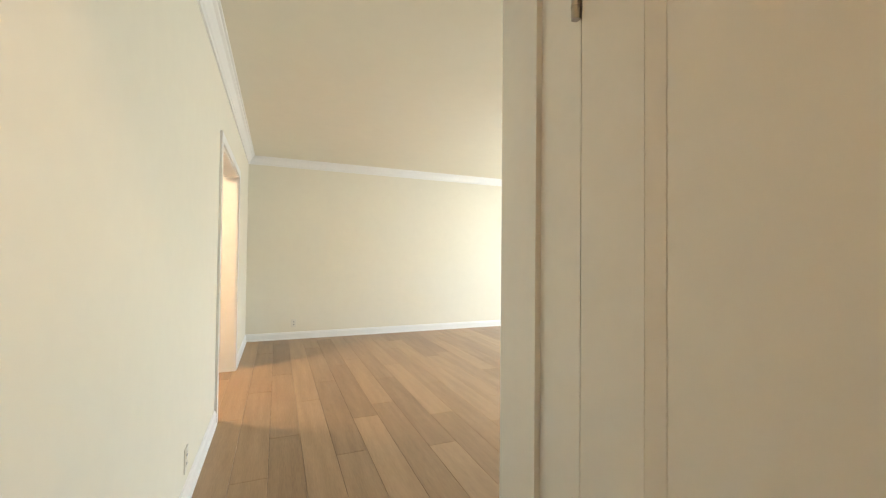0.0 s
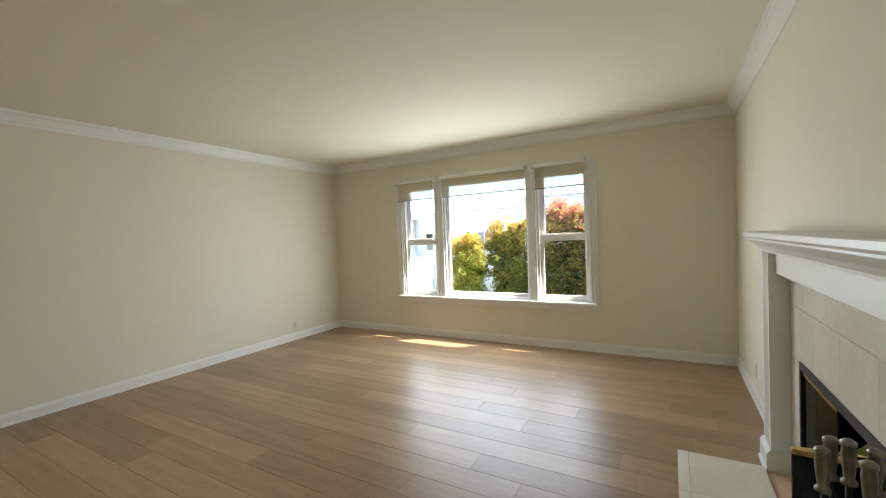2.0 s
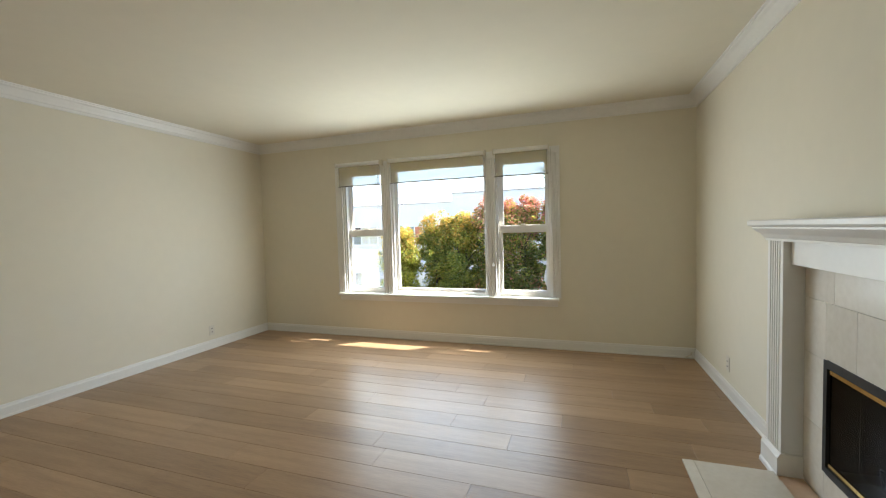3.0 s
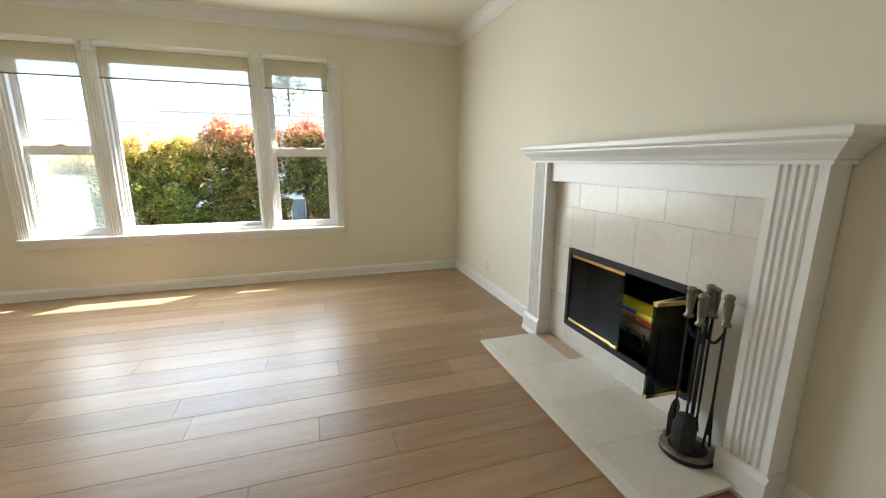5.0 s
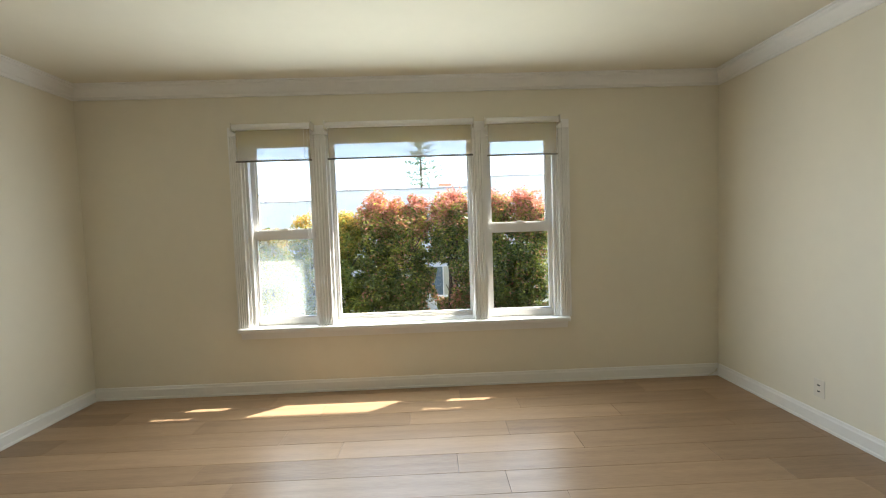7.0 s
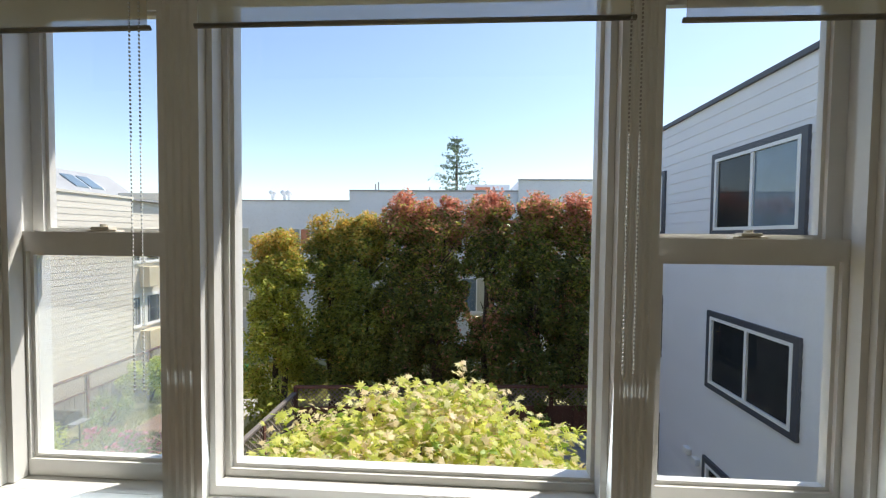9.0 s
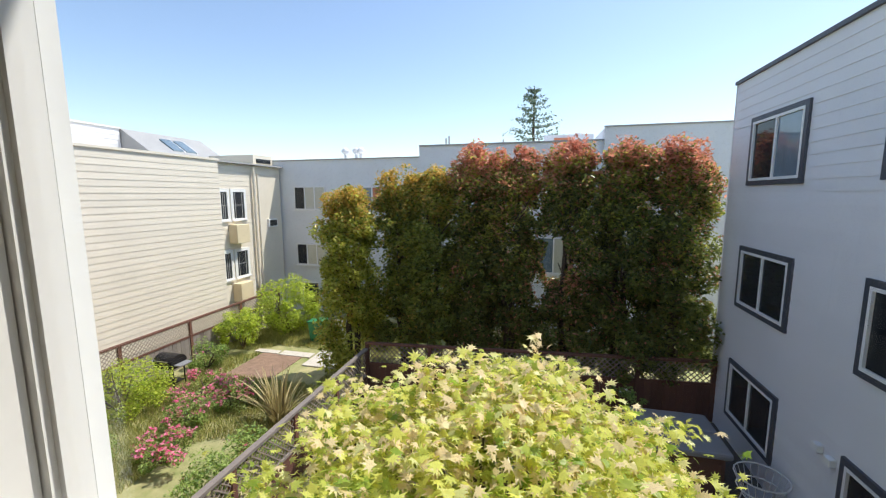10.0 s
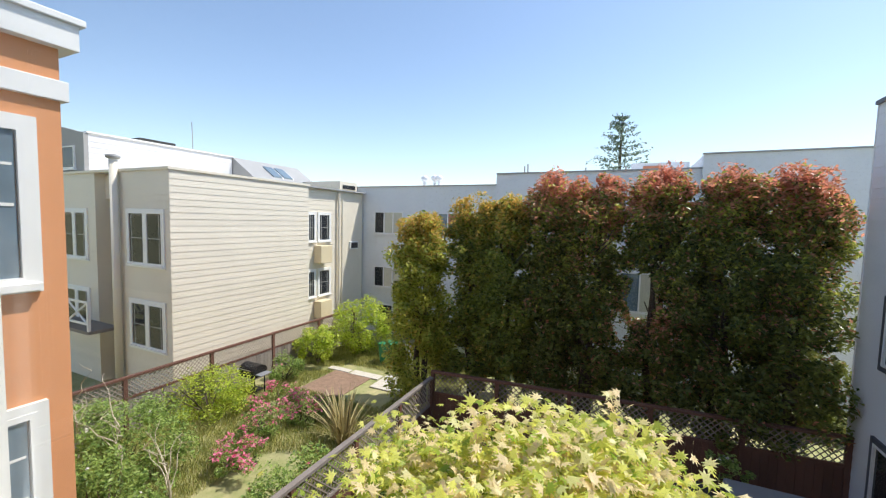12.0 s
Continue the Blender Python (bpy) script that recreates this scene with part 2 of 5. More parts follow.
def lathe(bm, x, y, prof, seg=24):
    """Turned shape round a vertical axis; prof: (radius, z) from the bottom up."""
    rings = [[bm.verts.new((x + r * math.cos(2 * math.pi * i / seg), y + r * math.sin(2 * math.pi * i / seg), z)) for i in range(seg)] for r, z in prof]
    for a, b in zip(rings, rings[1:]):
        for i in range(seg):
            j = (i + 1) % seg
            bm.faces.new((a[i], a[j], b[j], b[i]))
    bm.faces.new(rings[0][::-1])
    bm.faces.new(rings[-1])
    return bm


def extrude(bm, pts, fn0, fn1):
    """A prism: the outline pts put into space by fn0 at one end and fn1 at the other."""
    a, b = [bm.verts.new(fn0(*p)) for p in pts], [bm.verts.new(fn1(*p)) for p in pts]
    n = len(pts)
    for i in range(n):
        j = (i + 1) % n
        bm.faces.new((a[i], a[j], b[j], b[i]))
    bm.faces.new(a[::-1])
    bm.faces.new(b)
    return bm


def mesh_of(name, bm, material, smooth=False):
    bmesh.ops.recalc_face_normals(bm, faces=bm.faces[:])
    me = bpy.data.meshes.new(name)
    bm.to_mesh(me)
    bm.free()
    me.materials.append(material)
    if smooth:
        for p in me.polygons:
            p.use_smooth = True
    return me


def under(ob, parent):
    ob.parent = parent
    if parent.parent is None:
        ob.matrix_parent_inverse = parent.matrix_basis.inverted()
    return ob


def part(name, bm, material, parent, label="", smooth=False):
    ob = under(new(name, mesh_of(name, bm, material, smooth)), parent)
    return tagged(ob, label) if label else ob


def thing(name, bm, material, label, category, group="", kind="", smooth=False):
    return tagged(new(name, mesh_of(name, bm, material, smooth)), label, category, group, kind)


def base(name, at, label, category, group="", kind=""):
    e = new(name)
    e.empty_display_size = 0.1
    e.location = at
    return tagged(e, label, category, group, kind)


def structure(name, bm, material, label, category="wall"):
    return thing(name, bm, material, label, category, kind="structure")


# ---- room ----
XL, XR, YB, YW, ZC = -3.20, 2.145, -1.03, 4.75, 2.60
YO = 4.915            # outside of the window wall
WX0, WX1, WZ0, WZ1 = -1.865, 0.775, 0.55, 2.16
WIN_SHIFT = Vector((-0.012, 0.0, 0.022))   # the window unit sits a little high and to the side of its plan
HOLE = (WX0 - 0.012, WX1 - 0.012, WZ0 + 0.022, WZ1 + 0.022)
HX = 4.0             # far end of the hall
DY0, DY1, DZ = YB, -0.096, 2.04   # doorway in the fireplace wall
OX0, OX1 = -1.70, -0.32             # opening in the back wall
FB = (1.52, 2.50, 0.18, 0.702)      # firebox: y, y, z, z

structure("floor", boxes((XL - 0.2, HX, YB - 2.2, YW + 0.1, -0.3, -0.014)), JOINT, "dark underlay beneath the oak floor planks", "floor")
structure("ceiling", boxes((XL - 0.2, HX, YB - 2.2, YO, ZC, ZC + 0.25)), CEIL, "plain warm white painted ceiling", "ceiling")
structure("wall_north", boxes((XL - 0.2, HOLE[0], YW, YO, -0.3, ZC), (HOLE[1], XR + 1.9, YW, YO, -0.3, ZC), (HOLE[0], HOLE[1], YW, YO, -0.3, HOLE[2] - 0.035), (HOLE[0], HOLE[1], YW, YO, HOLE[3], ZC)), WALL, "cream painted wall around a wide triple window")
structure("wall_west", boxes((XL - 0.2, XL, YB - 2.2, YW, -0.3, ZC)), WALL, "long plain cream painted wall")
structure("wall_south", boxes((XL, OX0, YB - 0.16, YB, -0.3, ZC), (OX1, HX, YB - 0.16, YB, -0.3, ZC), (OX0, OX1, YB - 0.16, YB, DZ, ZC)), WALL, "cream painted wall with a cased passage opening")
structure("wall_east", boxes((XR, XR + 0.13, DY1, FB[0], -0.3, ZC), (XR, XR + 0.13, FB[1], YW, -0.3, ZC), (XR, XR + 0.13, FB[0], FB[1], -0.3, FB[2]),
          (XR, XR + 0.13, FB[0], FB[1], FB[3], ZC), (XR, XR + 0.13, DY0, DY1, DZ, ZC)), WALL, "cream painted wall with the fireplace and a doorway")
structure("wall_hall", boxes((HX, HX + 0.12, YB - 0.2, 1.2, -0.3, ZC), (XR + 0.13, HX, 1.05, 1.2, -0.3, ZC)), WALL, "plain cream hall walls")
structure("wall_passage", boxes((XL, HX, YB - 2.2, YB - 2.08, -0.3, ZC), (0.35, 0.47, YB - 2.08, YB - 0.16, -0.3, ZC)), WALL, "plain cream passage walls")
structure("chimney_back_wall", boxes((XR + 0.13, XR + 1.9, 1.2, 1.32, -0.3, ZC), (XR + 1.78, XR + 1.9, 1.32, YW, -0.3, ZC)), WALL, "plain wall behind the chimney breast")
# out of view; eave reach chosen to cut off the sun patch indoors
structure("roof", boxes((XL - 0.2, HX, YB - 2.2, 5.43, 3.18, 3.34)), ROOFG, "unseen flat felt roof, eave added to trim the sun patch", "roof")
structure("outer_wall", boxes((XL - 2.1, XL - 0.2, YO - 0.25, YO, -4.75, 3.2), (XR + 1.9, 4.6, YO - 0.25, YO, -4.75, 3.2), (XL - 0.2, XR + 1.9, YO - 0.2, YO, -4.75, -0.3), (XL - 0.2, XR + 1.9, YO - 0.2, YO, ZC, 3.2)), STUCCO_W, "white stucco outer wall of the house")


def ring(name, prof, material, label):
    """A moulding round the whole room, mitred at the corners; prof: (distance from the wall, z)."""
    bm = bmesh.new()
    loops = [[bm.verts.new(p) for p in ((XL + d, YB + d, z), (XR - d, YB + d, z), (XR - d, YW - d, z), (XL + d, YW - d, z))] for d, z in prof]
    for a, b in zip(loops, loops[1:]):
        for i in range(4):
            j = (i + 1) % 4
            bm.faces.new((a[i], a[j], b[j], b[i]))
    return structure(name, bm, material, label, "moulding")


ring("crown_moulding", [(0.0, 2.488), (0.012, 2.488), (0.014, 2.51), (0.022, 2.518), (0.03, 2.536), (0.05, 2.57), (0.066, 2.58), (0.07, 2.59), (0.082, 2.592), (0.085, 2.6)], TRIM, "white crown moulding around the ceiling")

BASE_PROF = [(0.0, 0.0), (0.02, 0.0), (0.02, 0.014), (0.014, 0.02), (0.014, 0.078), (0.010, 0.086), (0.008, 0.1), (0.0, 0.104)]


def skirting(p0, p1, normal):
    bm = bmesh.new()
    extrude(bm, BASE_PROF, lambda d, z: (p0[0] + normal[0] * d, p0[1] + normal[1] * d, z), lambda d, z: (p1[0] + normal[0] * d, p1[1] + normal[1] * d, z))
    structure("baseboard", bm, TRIM, "white painted baseboard with a rounded cap", "baseboard")


skirting((XL, YW), (XR, YW), (0, -1))
skirting((XL, YB), (XL, YW - 0.02), (1, 0))
skirting((XR, 2.88), (XR, YW - 0.02), (-1, 0))
skirting((XR, 0.062), (XR, 1.115), (-1, 0))
skirting((XL + 0.02, YB), (OX0 - 0.07, YB), (0, 1))
skirting((OX1 + 0.07, YB), (XR - 0.02, YB), (0, 1))
skirting((XR + 0.17, YB), (HX, YB), (0, 1))
skirting((XL, YB - 2.08), (0.35, YB - 2.08), (0, 1))

# opening in the back wall: lining and flat casing
structure("opening_casing", boxes((OX0 - 0.07, OX0, YB, YB + 0.016, 0, DZ + 0.07), (OX1, OX1 + 0.07, YB, YB + 0.016, 0, DZ + 0.07), (OX0, OX1, YB, YB + 0.016, DZ, DZ + 0.07),
          (OX0, OX0 + 0.014, YB - 0.16, YB, 0, DZ), (OX1 - 0.014, OX1, YB - 0.16, YB, 0, DZ), (OX0 + 0.014, OX1 - 0.014, YB - 0.16, YB, DZ - 0.014, DZ)), TRIM, "white casing around the passage opening", "casing")

# doorway in the fireplace wall
structure("door_casing", boxes((XR - 0.014, XR, DY1, DY1 + 0.075, 0, DZ + 0.07), (XR - 0.016, XR, DY0, DY1, DZ, DZ + 0.07)), TRIM, "white doorway casing", "casing")
structure("door_frame", boxes((XR - 0.012, XR + 0.125, DY1 - 0.012, DY1 - 0.0005, 0, DZ), (XR + 0.1305, XR + 0.142, DY1 - 0.018, DY1 + 0.01, 0, DZ), (XR + 0.142, XR + 0.19, DY1 - 0.004, DY1 + 0.02, 0, DZ),
          (XR + 0.19, XR + 0.275, DY1 - 0.012, DY1 + 0.02, 0, DZ), (XR + 0.1305, XR + 0.275, DY1 + 0.02, DY1 + 0.05, 0, DZ + 0.02),
          (XR + 0.001, XR + 0.24, DY0 + 0.001, DY1 - 0.012, DZ - 0.015, DZ - 0.001)), TRIM, "white stepped door frame", "door frame")

DX = XR + 0.277
door = base("door_1", (DX, DY1, 0.01), "white panelled door standing open into the hall", "door", kind="structure")
part("door_leaf", boxes((DX, DX + 0.14, DY1 - 0.012, DY1 + 0.024, 0.01, 2.02), (DX + 0.66, DX + 0.80, DY1 - 0.012, DY1 + 0.024, 0.01, 2.02), (DX + 0.14, DX + 0.66, DY1 - 0.012, DY1 + 0.024, 0.01, 0.2),
     (DX + 0.14, DX + 0.66, DY1 - 0.012, DY1 + 0.024, 1.88, 2.02), (DX + 0.14, DX + 0.66, DY1 - 0.002, DY1 + 0.014, 0.2, 1.88)), DOORP, door)
bm = bmesh.new()
for xa, xb in ((DX + 0.1405, DX + 0.172), (DX + 0.6595, DX + 0.628)):
    extrude(bm, [(xa, DY1 - 0.0115), (xb, DY1 - 0.0035), (xb, DY1 - 0.0021), (xa, DY1 - 0.0021)], lambda x, y: (x, y, 0.201), lambda x, y: (x, y, 1.879))
part("panel_moulding", bm, DOORP, door)
for z in (0.25, 1.67):
    bm = boxes((DX - 0.014, DX - 0.002, DY1 - 0.014, DY1 + 0.01, z, z + 0.1))
    tube(bm, (DX - 0.008, DY1 - 0.02, z), (DX - 0.008, DY1 - 0.02, z + 0.1), 0.008)
    for k in range(1, 4):
        tube(bm, (DX - 0.008, DY1 - 0.02, z + 0.025 * k - 0.001), (DX - 0.008, DY1 - 0.02, z + 0.025 * k + 0.001), 0.0092)
    part("hinge", bm, STEEL, door, "steel butt hinge")
part("knob", lathe(bmesh.new(), DX + 0.74, DY1 - 0.05, [(0.008, 0.93), (0.026, 0.945), (0.028, 0.96), (0.02, 0.98), (0.004, 0.985)], 16), BRASS, door, smooth=True)

# ---- window ----
win = base("window_1", ((WX0 + WX1) / 2, YW, WZ0), "white wooden triple window with fixed centre and two sash sides", "window", kind="structure")


def fluted(x0, x1, z0, z1, y, depth, grooves=4):
    """An upright board whose face is cut with flutes."""
    w = x1 - x0
    pts = [(x0, y + depth), (x0, y)]
    step = w * 0.76 / grooves
    a = x0 + w * 0.12
    for g in range(grooves):
        pts += [(a + step * g + step * 0.15, y), (a + step * g + step * 0.35, y + 0.006), (a + step * g + step * 0.65, y + 0.006), (a + step * g + step * 0.85, y)]
    pts += [(x1, y), (x1, y + depth)]
    return extrude(bmesh.new(), pts, lambda px, py: (px, py, z0), lambda px, py: (px, py, z1))


for x0, x1 in ((WX0 - 0.09, WX0), (WX1, WX1 + 0.09)):
    part("casing", fluted(x0, x1, WZ0, 2.14, YW - 0.024, 0.023), TRIM, win)
for x0, x1 in ((-1.29, -1.165), (0.04, 0.151)):
    part("mullion", fluted(x0, x1, WZ0, 2.14, YW - 0.024, 0.17), TRIM, win)
part("head_casing", boxes((WX0 - 0.09, WX1 + 0.09, YW - 0.026, YW - 0.001, 2.141, 2.215), bevel=0.004), TRIM, win)
for x in (-1.228, 0.0955):
    part("corner_block", boxes((x - 0.06, x + 0.06, YW - 0.034, YW - 0.027, 2.15, 2.21), (x - 0.055, x + 0.055, YW - 0.038, YW - 0.034, 2.16, 2.17), (x - 0.055, x + 0.055, YW - 0.038, YW - 0.034, 2.185, 2.195)), TRIM, win)
part("sill", boxes((WX0 - 0.085, WX1 + 0.07, YW - 0.065, YW - 0.001, WZ0 - 0.034, WZ0), bevel=0.006), TRIM, win, "white window stool with a rounded front")
part("inner_sill", boxes((WX0 + 0.001, WX1 - 0.001, YW + 0.0, YO + 0.02, WZ0 - 0.033, WZ0 - 0.002)), TRIM, win)
part("apron", boxes((WX0 - 0.07, WX1 + 0.055, YW - 0.022, YW - 0.001, 0.455, WZ0 - 0.035), (WX0 - 0.07, WX1 + 0.055, YW - 0.03, YW - 0.022, 0.49, WZ0 - 0.035)), TRIM, win)
part("lining", boxes((WX0, WX0 + 0.018, YW, YO, WZ0, WZ1), (WX1 - 0.018, WX1, YW, YO, WZ0, WZ1), (WX0 + 0.018, WX1 - 0.018, YW + 0.001, YO, 2.131, WZ1 - 0.001)), TRIM, win)
# brick mould on the outside, and the sides of the two posts
part("outer_casing", boxes((WX0 - 0.1, WX0, YO, YO + 0.02, 0.45, 2.25), (WX1, WX1 + 0.1, YO, YO + 0.02, 0.45, 2.25), (WX0, WX1, YO, YO + 0.02, WZ1, 2.26), (-1.29, -1.165, YW + 0.147, YO + 0.012, WZ0, WZ1), (0.04, 0.151, YW + 0.147, YO + 0.012, WZ0, WZ1)), XTRIM, win)


def frame_bars(x0, x1, z0, z1, gx0, gx1, gz0, gz1, y0, y1):
    """Four bars round a pane, with a stepped moulding on the room side."""
    bm = boxes((x0, gx0, y0, y1, z0, z1), (gx1, x1, y0, y1, z0, z1), (gx0, gx1, y0, y1, z0, gz0), (gx0, gx1, y0, y1, gz1, z1))
    e = 0.012
    for b in ((gx0, gx0 + e, y0 + 0.012, y1 - 0.006, gz0, gz1), (gx1 - e, gx1, y0 + 0.012, y1 - 0.006, gz0, gz1), (gx0 + e, gx1 - e, y0 + 0.012, y1 - 0.006, gz0, gz0 + e), (gx0 + e, gx1 - e, y0 + 0.012, y1 - 0.006, gz1 - e, gz1)):
        box(bm, *b)
    return bm


def pane(x0, x1, z0, z1, y, material, parent, label=""):
    ob = part("pane", boxes((x0, x1, y, y + 0.003, z0, z1)), material, parent, label)
    ob.visible_shadow = False
    return ob


def sash_side(x0, x1, gx0, gx1, low_glass):
    e = 0.012
    up = part("upper_sash", frame_bars(x0, x1, 1.30, 2.13, gx0, gx1, 1.362, 2.088, 4.865, 4.905), TRIM, win)
    pane(gx0 + e, gx1 - e, 1.374, 2.077, 4.885, GLASS, up)
    lo = part("lower_sash", frame_bars(x0, x1, WZ0, 1.36, gx0 - 0.008, gx1 + 0.01, 0.605, 1.295, 4.815, 4.858), TRIM, win)
    pane(gx0 + 0.004, gx1 - 0.002, 0.617, 1.283, 4.835, low_glass, lo)
    cx = (gx0 + gx1) / 2
    bm = boxes((cx - 0.05, cx + 0.05, 4.818, 4.852, 1.361, 1.368), (cx - 0.03, cx + 0.03, 4.812, 4.845, 1.368, 1.378), bevel=0.002)
    tube(bm, (cx, 4.83, 1.378), (cx, 4.83, 1.386), 0.012)
    part("sash_lock", bm, PLASTIC, win)
    part("stop_bead", boxes((x0, x0 + 0.022, YW + 0.02, 4.812, WZ0, 2.13), (x1 - 0.022, x1, YW + 0.02, 4.812, WZ0, 2.13), (x0 + 0.022, x1 - 0.022, YW + 0.02, 4.812, 2.108, 2.13)), TRIM, win)


sash_side(WX0 + 0.019, -1.291, -1.808, -1.31, FOGGED)
sash_side(0.152, WX1 - 0.019, 0.21, 0.707, GLASS)
cf = part("fixed_frame", frame_bars(-1.164, 0.039, WZ0, 2.13, -1.127, 0.023, 0.605, 2.1, 4.81, 4.87), TRIM, win)
pane(-1.115, 0.011, 0.617, 2.089, 4.84, GLASS, cf)
part("stop_bead", boxes((-1.164, -1.145, YW + 0.01, 4.808, WZ0, 2.13), (0.02, 0.039, YW + 0.01, 4.808, WZ0, 2.13), (-1.145, 0.02, YW + 0.01, 4.808, WZ0, WZ0 + 0.03), (-1.145, 0.02, YW + 0.01, 4.808, 2.11, 2.13)), TRIM, win)

win.location += WIN_SHIFT


def roller_shade(x0, x1, drop, chain_x, chain_z):
    y = YW - 0.062
    s = base("roller_shade", ((x0 + x1) / 2, y, 2.19), "beige see-through roller shade, mostly rolled up above the window", "window shade", "roller shades at the window")
    part("tube", tube(bmesh.new(), (x0, y - 0.048, 2.192), (x1, y - 0.048, 2.192), 0.024, seg=20), TRIM, s, "white roller with fabric wound on it", True)
    part("fabric", boxes((x0 + 0.012, x1 - 0.012, y - 0.0245, y - 0.0238, drop, 2.186)), CLOTH, s, "beige mesh fabric")
    bm = tube(bmesh.new(), (x0 + 0.004, y - 0.024, drop), (x1 - 0.004, y - 0.024, drop), 0.007, seg=10)
    part("bottom_bar", bm, AGED, s, "slim metal bottom bar", True)
    for x in (x0 - 0.006, x1 + 0.006):
        part("bracket", boxes((x - 0.004, x + 0.004, y - 0.076, YW - 0.027, 2.16, 2.224), bevel=0.002), PLASTIC, s)
    if chain_z:
        for off in (-0.014, 0.014):
            bm = bmesh.new()
            z = 2.18
            while z > chain_z:
                tube(bm, (chain_x + off, y - 0.03, z), (chain_x + off, y - 0.03, z - 0.005), 0.0026, seg=5)
                z -= 0.011
            part("bead_chain", bm, STEEL, s, "beaded pull chain")
    s.location += WIN_SHIFT
    return s


roller_shade(-1.87, -1.255, 1.925, -1.3, 0.91)
roller_shade(-1.134, 0.054, 1.928, 0.05, 1.0)
roller_shade(0.163, 0.752, 1.918, 0.765, 0.92)


def outlet(pos, normal, label, name="wall_outlet"):
    """Duplex outlet plate; normal along x or y."""
    x, y, z = pos
    o = base(name, pos, label, "outlet", "wall outlets")

    def b(w, h, d0, d1, dz=0.0):
        if normal[0]:
            xs = sorted((x + normal[0] * d0, x + normal[0] * d1))
            return (xs[0], xs[1], y - w, y + w, z + dz - h, z + dz + h)
        ys = sorted((y + normal[1] * d0, y + normal[1] * d1))
        return (x - w, x + w, ys[0], ys[1], z + dz - h, z + dz + h)
    part("plate", boxes(b(0.036, 0.058, 0, 0.005), bevel=0.0015), PLASTIC, o)
    for dz in (-0.02, 0.02):
        part("socket", boxes(b(0.016, 0.013, 0.005, 0.007, dz)), PLASTIC, o)
        part("slot", boxes(b(0.009, 0.004, 0.007, 0.0075, dz)), DARKP, o)
    return o


outlet((XL, 3.83, 0.22), (1, 0), "ivory duplex outlet low on the long cream wall")
outlet((XL, -0.40, 0.23), (1, 0), "ivory duplex outlet low on the long cream wall")
outlet((XR, 3.83, 0.25), (-1, 0), "ivory duplex outlet between fireplace and window wall")
outlet((0.73, YB, 0.22), (0, 1), "ivory duplex outlet beside the passage opening")
bm = tube(bmesh.new(), (XR - 0.10, YW - 0.03, 0.012), (XR - 0.055, YW - 0.05, 0.05), 0.004, seg=8)
tube(bm, (XR - 0.055, YW - 0.05, 0.05), (XR - 0.05, YW - 0.055, 0.075), 0.007, seg=8)
tube(bm, (XR - 0.10, YW - 0.03, 0.0), (XR - 0.10, YW - 0.03, 0.014), 0.006, seg=8)
thing("cable_stub", bm, PLASTIC, "short ivory cable stub at the room corner", "cable", smooth=True)

# lit ceiling lamps in the passage and the hall
for lx, ly, power in ((-1.1, YB - 1.1, 24.0), (3.2, 0.35, 6.0)):
    glow = bpy.data.materials.new("lamp_glow")
    glow.use_nodes = True
    glow.node_tree.nodes["Principled BSDF"].inputs["Emission Color"].default_value = (1, 0.72, 0.48, 1)
    glow.node_tree.nodes["Principled BSDF"].inputs["Emission Strength"].default_value = power
    lamp = base("ceiling_lamp", (lx, ly, ZC), "round white ceiling lamp, lit", "ceiling lamp", "ceiling lamps")
    part("rose", lathe(bmesh.new(), lx, ly, [(0.12, ZC - 0.02), (0.12, ZC - 0.001)]), TRIM, lamp)
    part("globe", lathe(bmesh.new(), lx, ly, [(0.03, ZC - 0.12), (0.10, ZC - 0.1), (0.13, ZC - 0.06), (0.12, ZC - 0.021)]), glow, lamp, smooth=True)

# ---- fireplace ----
SX = XR - 0.002
fp = base("fireplace", (XR, 2.0, 0), "white classical mantelpiece with fluted pilasters and beige marble tiles", "fireplace")
PF = 2.04


def pilaster(y0, y1):
    w = y1 - y0
    pts = [(SX, y0), (PF, y0)]
    g = 5
    step = w * 0.74 / g
    a = y0 + w * 0.13
    for i in range(g):
        pts += [(PF, a + step * i + step * 0.2), (PF + 0.008, a + step * i + step * 0.38), (PF + 0.008, a + step * i + step * 0.62), (PF, a + step * i + step * 0.8)]
    pts += [(PF, y1), (SX, y1)]
    p = part("pilaster", extrude(bmesh.new(), pts, lambda x, y: (x, y, 0.14), lambda x, y: (x, y, 1.255)), TRIM, fp)
    bm = extrude(bmesh.new(), [(0, 0), (0.028, 0), (0.028, 0.02), (0.02, 0.03), (0.02, 0.115), (0.006, 0.14), (0, 0.14)], lambda d, z: (PF - d, y0 - 0.012, z), lambda d, z: (PF - d, y1 + 0.012, z))
    box(bm, PF, SX, y0 - 0.012, y1 + 0.012, 0, 0.139)
    part("plinth", bm, TRIM, p)


pilaster(2.69, 2.866)
pilaster(1.115, 1.285)
part("frieze", boxes((2.072, SX, 1.286, 2.689, 1.135, 1.255), bevel=0.002), TRIM, fp)
MY0, MY1 = 1.115, 2.852
MPROF = [(0.0, 1.255), (0.012, 1.255), (0.014, 1.268), (0.02, 1.272), (0.03, 1.29), (0.052, 1.312), (0.06, 1.322), (0.06, 1.33), (0.072, 1.334), (0.078, 1.342), (0.078, 1.362), (0.072, 1.368), (0.0, 1.368)]
bm = bmesh.new()
loops = [[bm.verts.new(p) for p in ((SX, MY0 - d, z), (PF - d, MY0 - d, z), (PF - d, MY1 + d, z), (SX, MY1 + d, z))] for d, z in MPROF]
for a, b in zip(loops, loops[1:]):
    for i in range(3):
        bm.faces.new((a[i], a[i + 1], b[i + 1], b[i]))
bm.faces.new(loops[0])
